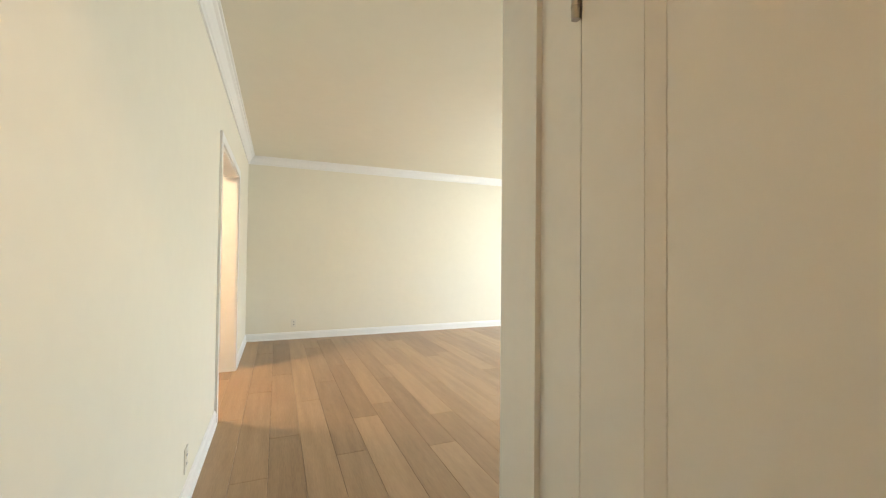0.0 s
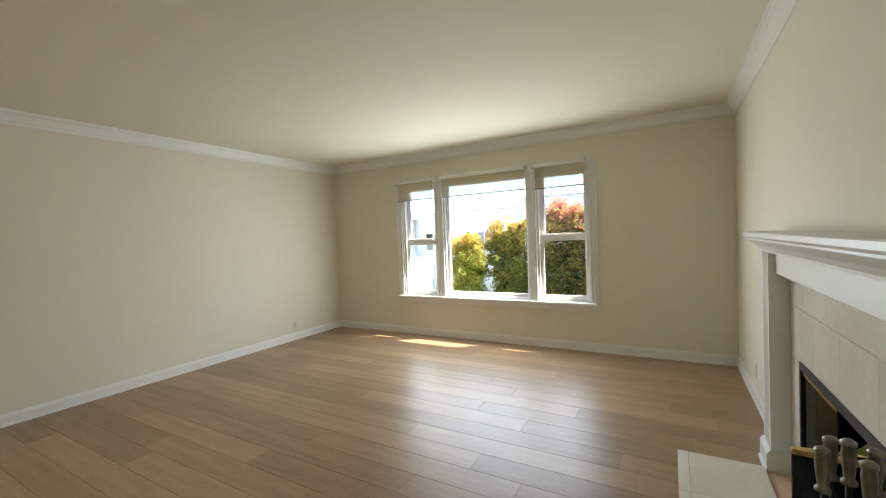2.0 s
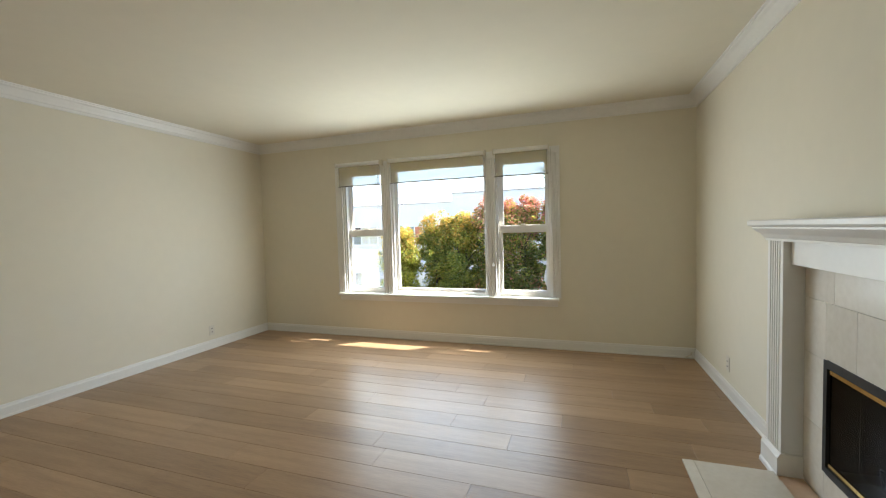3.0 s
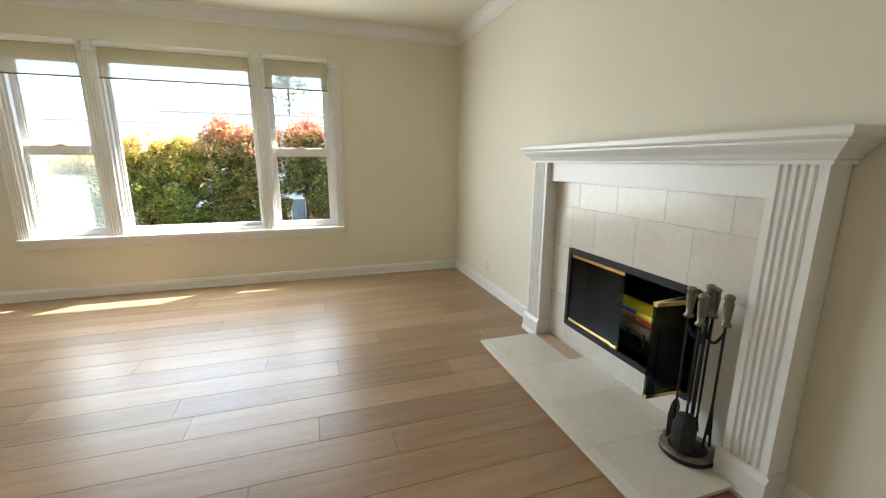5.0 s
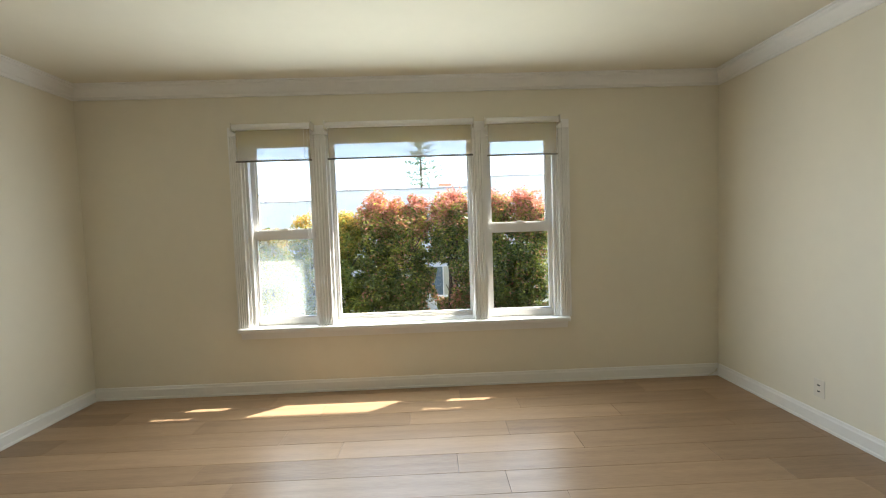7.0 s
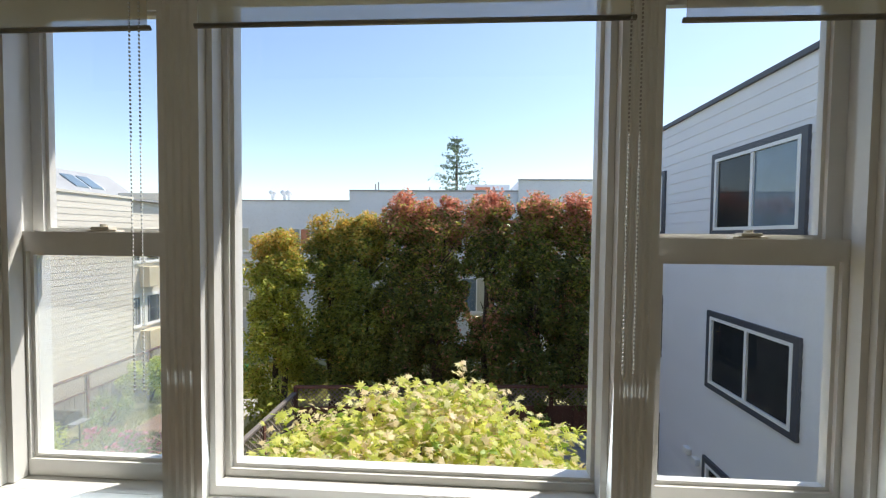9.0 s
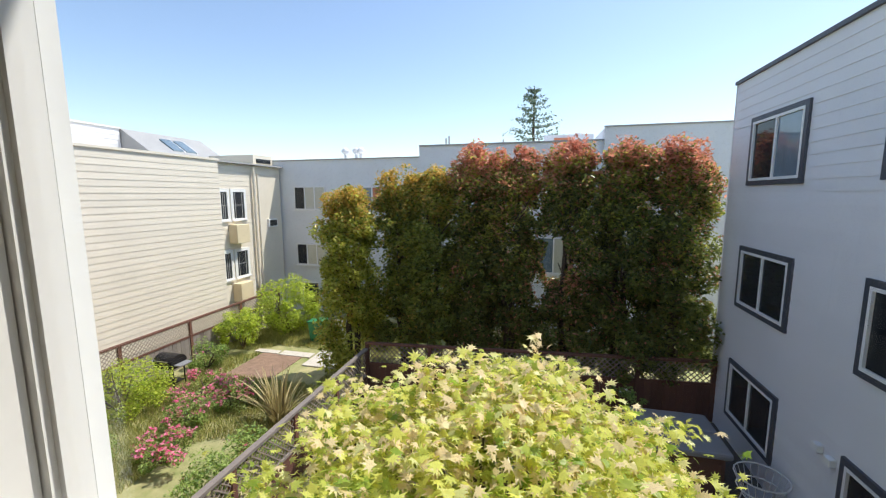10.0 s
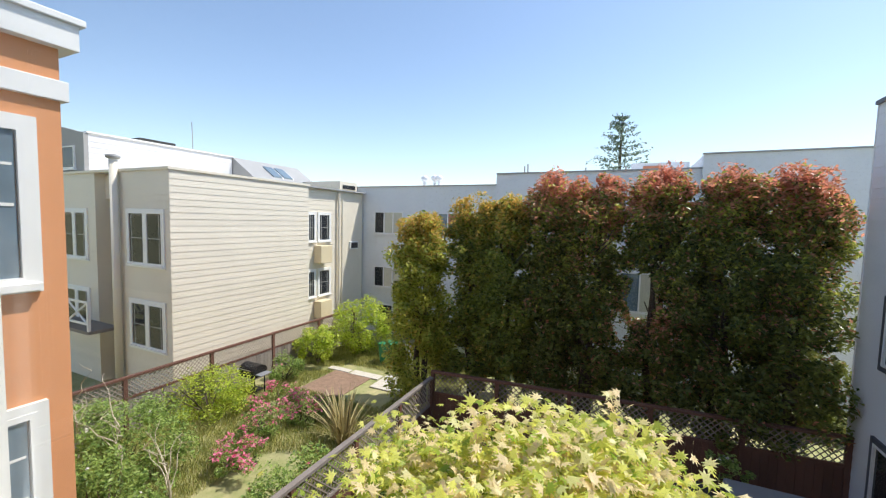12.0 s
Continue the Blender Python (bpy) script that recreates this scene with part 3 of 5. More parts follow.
bm.faces.new(loops[-1][::-1])
part("mantel_shelf", bm, TRIM, fp, "moulded white mantel shelf")
part("tile_bed", boxes((XR - 0.008, SX, 1.286, FB[0], 0.02, 1.134), (XR - 0.008, SX, FB[1], 2.689, 0.02, 1.134), (XR - 0.008, SX, FB[0], FB[1], FB[3], 1.134), (XR - 0.008, SX, FB[0], FB[1], 0.02, FB[2])), GROUT, fp)


def wall_tile(y0, y1, z0, z1):
    g = 0.001
    part("tile", boxes((XR - 0.0135, XR - 0.0081, y0 + g, y1 - g, z0 + g, z1 - g)), MARBLE, fp)


cuts = [1.287, 1.455, 1.785, 2.11, 2.44, 2.688]
for y0, y1 in zip(cuts, cuts[1:]):
    wall_tile(y0, y1, 0.975, 1.134)
for y0, y1 in zip([1.287, 1.62, 1.953, 2.28, FB[1]], [1.62, 1.953, 2.28, FB[1], 2.688]):
    wall_tile(y0, y1, FB[3], 0.975)
for y0, y1 in ((1.287, FB[0]), (FB[1], 2.688)):
    for z0, z1 in ((0.037, 0.36), (0.36, FB[3])):
        wall_tile(y0, y1, z0, z1)
for y0, y1 in zip([FB[0], 1.86, 2.2], [1.86, 2.2, FB[1]]):
    wall_tile(y0, y1, 0.037, FB[2])

hearth = base("hearth", (1.84, 1.92, 0), "low pale marble hearth slab on the floor before the fireplace", "hearth")
part("bed", boxes((1.60, XR - 0.014, 1.215, 2.675, 0.0, 0.024)), TERRA, hearth, "peach coloured edge below the marble")
hy = [1.20, 1.546, 1.90, 2.26, 2.69]
for y0, y1 in zip(hy, hy[1:]):
    part("tile", boxes((1.585, 1.64, y0 + 0.001, y1 - 0.001, 0.0245, 0.037)), HEARTHM, hearth)
    part("tile", boxes((1.642, XR - 0.0145 if y0 > 1.29 and y1 < 2.68 else PF - 0.03, y0 + 0.001, y1 - 0.001, 0.0245, 0.037)), HEARTHM, hearth)

# firebox
fbx = base("fireplace_insert", (XR, 2.02, FB[2]), "black fireplace insert with smoked glass and brass doors, one pair open", "fireplace insert")
part("chamber", boxes((XR + 0.5, XR + 0.53, FB[0], FB[1], FB[2], FB[3]), (XR - 0.001, XR + 0.5, FB[0] - 0.03, FB[0], FB[2] - 0.03, FB[3] + 0.03), (XR - 0.001, XR + 0.5, FB[1], FB[1] + 0.03, FB[2] - 0.03, FB[3] + 0.03),
     (XR - 0.001, XR + 0.5, FB[0], FB[1], FB[2] - 0.03, FB[2]), (XR - 0.001, XR + 0.5, FB[0], FB[1], FB[3], FB[3] + 0.03)), SOOT, fbx)
part("surround", boxes((XR - 0.018, XR - 0.0005, FB[0] - 0.006, FB[0] + 0.022, FB[2] - 0.005, FB[3] + 0.005), (XR - 0.018, XR - 0.0005, FB[1] - 0.022, FB[1] + 0.006, FB[2] - 0.005, FB[3] + 0.005),
     (XR - 0.018, XR - 0.0005, FB[0] + 0.022, FB[1] - 0.022, FB[3] - 0.03, FB[3] + 0.01), (XR - 0.018, XR - 0.0005, FB[0] + 0.022, FB[1] - 0.022, FB[2] - 0.01, FB[2] + 0.025)), BLACKM, fbx)


def fire_door(p0, p1):
    """A glass leaf between two plan points with brass rails above and below."""
    (x0, y0), (x1, y1) = p0, p1
    z0, z1 = FB[2] + 0.03, FB[3] - 0.035
    d = Vector((x1 - x0, y1 - y0, 0)).normalized()
    nrm = Vector((-d.y, d.x, 0)) * 0.003

    def slab(za, zb, k):
        bm = bmesh.new()
        pts = [(x0, y0, 1), (x1, y1, 1), (x1, y1, -1), (x0, y0, -1)]
        return extrude(bm, pts, lambda x, y, s: (x + nrm.x * k * s, y + nrm.y * k * s, za), lambda x, y, s: (x + nrm.x * k * s, y + nrm.y * k * s, zb))
    leaf = part("glass_door", slab(z0 + 0.018, z1 - 0.018, 0.8), SMOKED, fbx)
    part("brass_rail", slab(z1 - 0.018, z1, 2), BRASS, leaf, "brass rail")
    part("brass_rail", slab(z0, z0 + 0.018, 2), BRASS, leaf, "brass rail")


DXF = XR - 0.006
fire_door((DXF, FB[1] - 0.03), (DXF, 2.265))
fire_door((DXF, 2.262), (DXF, 2.0))
fire_door((DXF, FB[0] + 0.03), (DXF - 0.23, FB[0] + 0.045))
fire_door((DXF - 0.23, FB[0] + 0.055), (DXF - 0.004, FB[0] + 0.075))
part("door_pull", boxes((DXF - 0.02, DXF - 0.006, 2.0, 2.05, FB[2] + 0.03, FB[2] + 0.05), bevel=0.003), BRASS, fbx)

grate = base("fire_grate", (2.36, 2.0, FB[2]), "black iron grate inside the firebox", "fire grate")
for y in (1.78, 1.9, 2.02, 2.14, 2.26):
    bm = tube(bmesh.new(), (2.22, y, 0.26), (2.5, y, 0.26), 0.008, seg=8)
    tube(bm, (2.22, y, 0.26), (2.21, y, 0.33), 0.008, seg=8)
    part("bar", bm, BLACKM, grate)
for x, y in ((2.25, 1.8), (2.25, 2.24), (2.47, 1.8), (2.47, 2.24)):
    part("leg", tube(bmesh.new(), (x, y, FB[2]), (x, y, 0.255), 0.009, seg=8), BLACKM, grate)


def log_at(p0, p1, r, seed):
    rng = random.Random(seed)
    bm = bmesh.new()
    p0, p1 = Vector(p0), Vector(p1)
    q = (p1 - p0).to_track_quat("Z", "Y")
    rings = []
    rad = [r * rng.uniform(0.78, 1.15) for _ in range(9)]
    for k in range(6):
        c = p0.lerp(p1, k / 5)
        rings.append([bm.verts.new(c + q @ Vector((math.cos(a * 0.698) * rad[a] * rng.uniform(0.95, 1.05), math.sin(a * 0.698) * rad[a] * rng.uniform(0.95, 1.05), 0))) for a in range(9)])
    for a, b in zip(rings, rings[1:]):
        for i in range(9):
            bm.faces.new((a[i], a[(i + 1) % 9], b[(i + 1) % 9], b[i]))
    bm.faces.new(rings[0][::-1])
    bm.faces.new(rings[-1])
    thing("firewood_log", bm, LOGW, "split brown firewood log lying on the iron grate", "log", "logs on the grate")


log_at((2.29, 1.74, 0.315), (2.30, 2.2, 0.312), 0.05, 3)
log_at((2.44, 1.72, 0.315), (2.43, 2.25, 0.318), 0.05, 5)
log_at((2.36, 1.66, 0.40), (2.40, 1.86, 0.40), 0.035, 8)
pk = base("firelog_package", (2.34, 1.98, 0.36), "yellow paper wrapped fire log lying on the firewood", "fire log")
bm = bmesh.new()
extrude(bm, [(0.055 * math.cos(a) * (1.0 + 0.12 * math.cos(4 * a)), 0.055 * math.sin(a) * (1.0 + 0.12 * math.cos(4 * a))) for a in [i * math.pi / 12 for i in range(24)]], lambda u, v: (2.29 + u, 1.78, 0.42 + v), lambda u, v: (2.29 + u, 2.17, 0.42 + v))
part("wrapper", bm, YELLOW, pk, smooth=False)
part("blue_lettering_band", boxes((2.2285, 2.236, 1.99, 2.15, 0.412, 0.436)), BLUEP, pk)
part("red_band", boxes((2.236, 2.25, 1.80, 1.97, 0.378, 0.405), (2.236, 2.25, 2.0, 2.12, 0.385, 0.398)), REDP, pk)
part("white_label", boxes((2.229, 2.236, 1.79, 1.86, 0.418, 0.45)), XTRIM, pk)

# fireplace tools
TX, TY = 2.0, 1.40
tools = base("fireplace_tool_set", (TX, TY, 0.037), "black fireplace tool set with pewter handles, standing on the hearth", "fireplace tools")
part("base_plate", lathe(bmesh.new(), TX, TY, [(0.10, 0.037), (0.108, 0.042), (0.108, 0.055), (0.10, 0.062), (0.075, 0.066), (0.02, 0.075)], 32), BLACKM, tools, smooth=True)
bm = lathe(bmesh.new(), TX, TY, [(0.104, 0.058), (0.107, 0.06), (0.104, 0.066)], 32)
part("steel_rim", bm, AGED, tools, smooth=True)
bm = tube(bmesh.new(), (TX, TY, 0.07), (TX, TY, 0.66), 0.008)
lathe(bm, TX, TY, [(0.02, 0.11), (0.026, 0.13), (0.02, 0.15), (0.01, 0.18)], 16)
part("stem", bm, BLACKM, tools, smooth=True)
part("brass_collar", lathe(bmesh.new(), TX, TY, [(0.013, 0.15), (0.02, 0.155), (0.02, 0.175), (0.013, 0.18)], 16), BRASS, tools, smooth=True)
HANDLE = [(0.012, 0.0), (0.019, 0.004), (0.019, 0.012), (0.012, 0.018), (0.015, 0.05), (0.018, 0.09), (0.015, 0.11), (0.019, 0.115), (0.019, 0.125), (0.01, 0.132)]
part("stand_handle", lathe(bmesh.new(), TX, TY, [(r, 0.66 + z) for r, z in HANDLE], 14), AGED, tools, smooth=True)
for i, (ang, kind) in enumerate(((20, "poker"), (110, "shovel"), (200, "brush"), (290, "tongs"))):
    ax, ay = TX + 0.066 * math.cos(radians(ang)), TY + 0.066 * math.sin(radians(ang))
    bm = bmesh.new()
    prev = (TX, TY, 0.60)
    for s in range(1, 7):
        f = s / 6
        p = (TX + (ax - TX) * f, TY + (ay - TY) * f, 0.60 - 0.05 * math.sin(f * math.pi) + 0.01 * f)
        tube(bm, prev, p, 0.006, seg=8)
        prev = p
    part("hook_arm", bm, BLACKM, tools, smooth=True)
    t = part("tool_rod", tube(bmesh.new(), (ax, ay, 0.16), (ax, ay, 0.66), 0.005, seg=8), BLACKM, tools, smooth=True)
    part("tool_handle", lathe(bmesh.new(), ax, ay, [(r, 0.635 + z) for r, z in HANDLE], 14), AGED, t, smooth=True)
    if kind == "shovel":
        bm = extrude(bmesh.new(), [(-0.045, 0.09), (-0.05, 0.2), (-0.03, 0.24), (0, 0.255), (0.03, 0.24), (0.05, 0.2), (0.045, 0.09)], lambda u, z: (ax + u * 0.94, ay + u * 0.34, z), lambda u, z: (ax + u * 0.94 - 0.003, ay + u * 0.34 + 0.008, z))
        part("shovel_blade", bm, BLACKM, t)
    elif kind == "brush":
        part("brush_head", lathe(bmesh.new(), ax, ay, [(0.036, 0.085), (0.046, 0.12), (0.044, 0.2), (0.03, 0.24), (0.01, 0.25)], 14), RUBBER, t, "black bristle brush")
    elif kind == "tongs":
        bm = tube(bmesh.new(), (ax - 0.02, ay, 0.1), (ax, ay, 0.3), 0.005, seg=8)
        tube(bm, (ax + 0.02, ay, 0.1), (ax, ay, 0.3), 0.005, seg=8)
        part("tong_arms", bm, BLACKM, t)
    else:
        bm = tube(bmesh.new(), (ax, ay, 0.16), (ax + 0.02, ay, 0.1), 0.006, 0.002, seg=8)
        tube(bm, (ax, ay, 0.18), (ax - 0.03, ay, 0.15), 0.005, 0.002, seg=8)
        part("poker_tip", bm, BLACKM, t)

# ---- outdoors: ground ----
GZ = -4.75
bm = bmesh.new()
bmesh.ops.create_grid(bm, x_segments=2, y_segments=2, size=1500)
bmesh.ops.translate(bm, verts=bm.verts[:], vec=(0, 0, GZ))
thing("ground", bm, GROUND, "dry garden soil with patchy grass", "ground", kind="structure")
thing("patio", boxes((-5.1, 4.15, YO, 15.6, GZ, GZ + 0.03)), PATIO, "grey concrete patio, colour darkened to stand for its shade", "patio", kind="structure")
thing("mulch_bed", boxes((-10.6, -8.9, 15.0, 17.0, GZ, GZ + 0.03), bevel=0.01), MULCH, "reddish bark mulch bed beside the path", "garden bed", kind="structure")
for x0, x1, y0, y1 in ((-9.9, -8.6, 16.95, 17.35), (-8.5, -7.2, 16.3, 17.7), (-11.0, -10.0, 17.0, 17.3)):
    thing("stone_slab", boxes((x0, x1, y0, y1, GZ, GZ + 0.05), bevel=0.012), SLAB, "flat pale stone paving slab in the garden", "paving slab", "stone slabs")


# ---- buildings ----
def oriented(o, r, nrm):
    """A frame of wall coordinates: u along r, v out along nrm, w up, from the point o."""
    o, r, nrm = Vector(o), Vector(r), Vector(nrm)
    return lambda u, v, w: tuple(o + r * u + nrm * v + Vector((0, 0, w)))


def obox(bm, fn, u0, u1, v0, v1, w0, w1):
    vs = [bm.verts.new(fn(u, v, w)) for u in (u0, u1) for v in (v0, v1) for w in (w0, w1)]
    for f in ((0, 1, 3, 2), (4, 6, 7, 5), (0, 4, 5, 1), (2, 3, 7, 6), (0, 2, 6, 4), (1, 5, 7, 3)):
        bm.faces.new([vs[i] for i in f])
    return bm


def facade_window(b, fn, u0, u1, w0, w1, trim=None, trim_w=0.1, lights=2, sash=False, glasses=(PANE,), sill=True, proud=0.05, grid=False):
    """A window on a facade: outer trim, frame, bars, panes."""
    bm = bmesh.new()
    t = trim_w
    if trim:
        for q in ((u0 - t, u0, w0 - t, w1 + t), (u1, u1 + t, w0 - t, w1 + t), (u0, u1, w1, w1 + t), (u0, u1, w0 - t, w0)):
            obox(bm, fn, q[0], q[1], 0.0, proud, q[2], q[3])
    f = 0.055
    fb, sb = bmesh.new(), bmesh.new()
    for q in ((u0, u0 + f, w0, w1), (u1 - f, u1, w0, w1), (u0 + f, u1 - f, w0, w0 + f), (u0 + f, u1 - f, w1 - f, w1)):
        obox(fb, fn, q[0], q[1], 0.0, proud + 0.006, q[2], q[3])
    wd = (u1 - u0 - 2 * f) / lights
    post = 0.1 if sash and trim and not grid else 0.03
    for k in range(1, lights):
        c = u0 + f + wd * k
        obox(fb, fn, c - post, c + post, 0.0, proud, w0 + f, w1 - f)
    mid = (w0 + w1) / 2
    if sash:
        for k in range(lights):
            a = u0 + f + wd * k
            obox(fb if grid else sb, fn, a + 0.03, a + wd - 0.03, 0.0, proud - 0.012, mid - 0.014, mid + 0.014)
            if not grid:
                for q in (a + post, a + wd - post - 0.035):
                    obox(sb, fn, q, q + 0.035, 0.0, proud - 0.015, w0 + f, w1 - f)
            if grid:
                obox(fb, fn, a + wd / 2 - 0.012, a + wd / 2 + 0.012, 0.0, proud - 0.014, w0 + f, w1 - f)
                for q in (0.5,):
                    obox(fb, fn, a + 0.03, a + wd - 0.03, 0.0, proud - 0.016, mid + (w1 - mid) * q - 0.012, mid + (w1 - mid) * q + 0.012)
    if sill:
        obox(fb, fn, u0 - 0.06, u1 + 0.06, 0.0, proud + 0.05, w0 - 0.06, w0 - 0.001)
    win_ob = part("window", fb, XTRIM, b)
    if sash and not grid:
        part("sash_bars", sb, SASHG, win_ob, "grey painted sash bars")
    else:
        sb.free()
    if trim:
        part("window_trim", bm, trim, win_ob)
    else:
        bm.free()
    for k in range(lights):
        a = u0 + f + wd * k
        p = bmesh.new()
        obox(p, fn, a + 0.012, a + wd - 0.012, 0.002, 0.03, w0 + f, w1 - f)
        part("pane", p, glasses[k % len(glasses)], win_ob)


def clapboards(b, fn, length, w0, w1, pitch, material, u0=0.0):
    """Lapped boards: each a wedge, thick at its lower edge."""
    w = w0
    k = 0
    while w < w1 - 0.02:
        top = min(w + pitch, w1)
        bm = bmesh.new()
        extrude(bm, [(0.0, w), (0.016, w), (0.005, top), (0.0, top)], lambda v, z: fn(u0, v, z), lambda v, z: fn(length, v, z))
        part("board", bm, material, b)
        w += pitch
        k += 1


# white building close on the east side
RX = 4.16
rb = base("white_sided_building", (RX + 4, 12, GZ), "three-storey white sided building with dark window trim", "building")
part("wall", boxes((RX + 0.001, RX + 8, 6.2, 15.98, GZ, 3.85)), WHITE_S, rb)
fn = oriented((RX, 15.98, 0), (0, -1, 0), (-1, 0, 0))
clapboards(rb, fn, 9.78, GZ, 3.85, 0.215, WHITE_S)
fnb = oriented((RX, 15.98, 0), (1, 0, 0), (0, 1, 0))
bm = boxes((RX - 0.06, RX + 8, 15.98 - 9.8, 16.02, 3.85, 3.93))
part("roof_edge", bm, NAVY, rb, "dark roof edging")
part("corner_board", boxes((RX - 0.028, RX + 0.0, 15.985, 16.0, GZ, 3.85)), WHITE_S, rb)
for y_hi, y_lo in ((14.93, 13.1), (11.15, 9.28)):
    for z1, z0 in ((2.80, 1.52), (-0.05, -1.28), (-2.79, -4.0)):
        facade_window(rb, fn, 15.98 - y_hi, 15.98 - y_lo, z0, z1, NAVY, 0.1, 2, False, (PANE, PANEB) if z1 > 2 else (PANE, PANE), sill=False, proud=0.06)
vent = base("dryer_vent", (RX - 0.05, 11.6, -3.1), "small white dryer vent hoods on the siding", "vent")
for y, z in ((11.75, -2.95), (11.45, -3.0), (10.6, -3.1)):
    part("vent_hood", boxes((RX - 0.12, RX - 0.01, y - 0.08, y + 0.08, z, z + 0.14), bevel=0.02), XTRIM, vent)

# rear white building beyond the hedge
wb = base("rear_white_building", (-4, 26, GZ), "long low white stucco building with flat roof and sliding windows", "building")
part("wall", boxes((-13.9, -5.9, 22.5, 32, GZ, 2.95)), STUCCO_W, wb)
part("middle_wall", boxes((-5.9, 2.0, 22.3, 32, GZ, 3.42)), WHITE_S, wb, "grey white boarded middle part")
part("tall_wall", boxes((2.0, 14.0, 22.1, 32, GZ, 3.92)), STUCCO_W, wb)
part("coping", boxes((-13.95, -5.9, 22.44, 22.6, 2.95, 3.0), (-5.9, 2.0, 22.24, 22.4, 3.42, 3.48), (1.96, 14, 22.04, 22.2, 3.92, 3.97)), ROOFG, wb)
fm = oriented((-5.9, 22.3, 0), (1, 0, 0), (0, -1, 0))
clapboards(wb, fm, 7.85, 1.6, 3.42, 0.22, WHITE_S)
fw = oriented((0, 22.5, 0), (1, 0, 0), (0, -1, 0))
facade_window(wb, fw, -12.6, -10.85, 0.52, 1.68, None, 0, 3, False, (PANE, CURTAIN, CURTAIN), proud=0.05)
facade_window(wb, fw, -12.6, -10.85, -2.3, -1.2, None, 0, 3, False, (PANE, CURTAIN, CURTAIN), proud=0.05)
facade_window(wb, fw, -8.9, -7.3, 0.55, 1.65, None, 0, 3, False, (PANEB, ORANGEC, PANEB), proud=0.05)
facade_window(wb, fw, -12.3, -11.4, -4.6, -3.2, None, 0, 1, False, (PANE,), proud=0.04)
fw2 = oriented((0, 22.3, 0), (1, 0, 0), (0, -1, 0))
facade_window(wb, fw2, -0.6, 0.9, -2.2, -0.6, None, 0, 2, False, (PANEB, CURTAIN), proud=0.05)
for x in (-10.2, -9.6, -9.35):
    v = base("roof_vent", (x, 23.5, 2.95), "small white roof vent with round cowl", "roof vent", "roof vents")
    part("pipe", tube(bmesh.new(), (x, 23.5, 2.9), (x, 23.5, 3.35), 0.08), XTRIM, v)
    part("cowl", lathe(bmesh.new(), x, 23.5, [(0.1, 3.3), (0.2, 3.4), (0.2, 3.5), (0.08, 3.62)], 14), XTRIM, v, smooth=True)
for x, z in ((-4.9, 3.9), (-4.75, 4.0), (-2.2, 3.75), (-0.6, 3.75)):
    thing("roof_pipe", tube(bmesh.new(), (x, 23.4, 3.3), (x, 23.4, z), 0.035), ROOFG, "thin grey vent pipe on the flat roof", "pipe", "roof pipes")
rh = base("roof_house", (0.8, 26, 3.4), "small pale rooftop structure with a reddish panel", "roof structure")
part("wall", boxes((-0.4, 1.95, 25.5, 28, 3.4, 4.15)), STUCCO_W, rh)
part("panel", boxes((0.1, 0.9, 25.44, 25.5, 3.85, 4.0)), ORANGEC, rh)

# beige sided building across the neighbour's garden
BX, BY = -13.0, 12.25
bb = base("beige_sided_building", (-16, 17, GZ), "beige clapboard apartment house with paired sash windows", "building")
part("wall", boxes((-15.75, BX - 0.001, BY + 0.001, 18.05, GZ, 2.62), (-22, -17.1, BY + 0.001, 18.05, GZ, 2.62), (-17.1, -15.75, BY + 1.6, 18.05, GZ, 2.62), (-17.1, -15.75, BY + 0.3, BY + 1.6, 1.75, 2.62), (-20, BX - 0.35, 18.05, 22.4, GZ, 2.62)), BEIGE_S, bb)
fe = oriented((BX, BY, 0), (0, 1, 0), (1, 0, 0))
clapboards(bb, fe, 5.8, -3.8, 2.6, 0.205, BEIGE_S)
fs = oriented((-15.75, BY, 0), (1, 0, 0), (0, -1, 0))
clapboards(bb, fs, 2.75, -4.7, 2.6, 0.205, BEIGE_S)
fs2 = oriented((-22, BY, 0), (1, 0, 0), (0, -1, 0))
clapboards(bb, fs2, 4.9, -4.7, 2.6, 0.205, BEIGE_S)
part("roof_coping", boxes((-15.8, BX + 0.06, BY - 0.06, 18.1, 2.62, 2.7), (-22, -15.8, BY - 0.06, 18.1, 2.62, 2.7)), BEIGE_S, bb)
part("flat_roof", boxes((-22, BX - 0.1, BY + 0.1, 22.4, 2.6, 2.66)), ROOFG, bb)
facade_window(bb, fs, 0.62, 2.42, -0.35, 1.32, XTRIM, 0.1, 2, True, (PANE,))
facade_window(bb, fs, 0.66, 2.4, -3.05, -1.6, XTRIM, 0.1, 2, True, (PANE,))
facade_window(bb, fs2, 2.7, 4.3, -0.35, 1.3, XTRIM, 0.1, 2, True, (PANE,))
facade_window(bb, fs2, 2.7, 4.3, -3.0, -1.5, XTRIM, 0.1, 2, True, (PANE,))
part("downpipe", tube(bmesh.new(), (-15.62, BY - 0.16, GZ), (-15.62, BY - 0.16, 3.0), 0.12, seg=14), BEIGE_S, bb, "thick painted vent pipe", True)
part("pipe_cowl", lathe(bmesh.new(), -15.62, BY - 0.16, [(0.13, 3.0), (0.2, 3.05), (0.2, 3.12), (0.1, 3.16)], 14), ROOFG, bb, smooth=True)
rail = base("balcony", (-16.4, BY + 0.4, -2.6), "small white balcony with a crossed railing", "balcony")
part("deck", boxes((-18.6, -15.8, BY - 0.9, BY - 0.03, -2.65, -2.55)), GREYWOOD, rail)
for x in (-18.6, -17.2, -15.85):
    part("post", boxes((x - 0.04, x + 0.04, BY - 0.9, BY - 0.82, -2.55, -1.6)), XTRIM, rail)
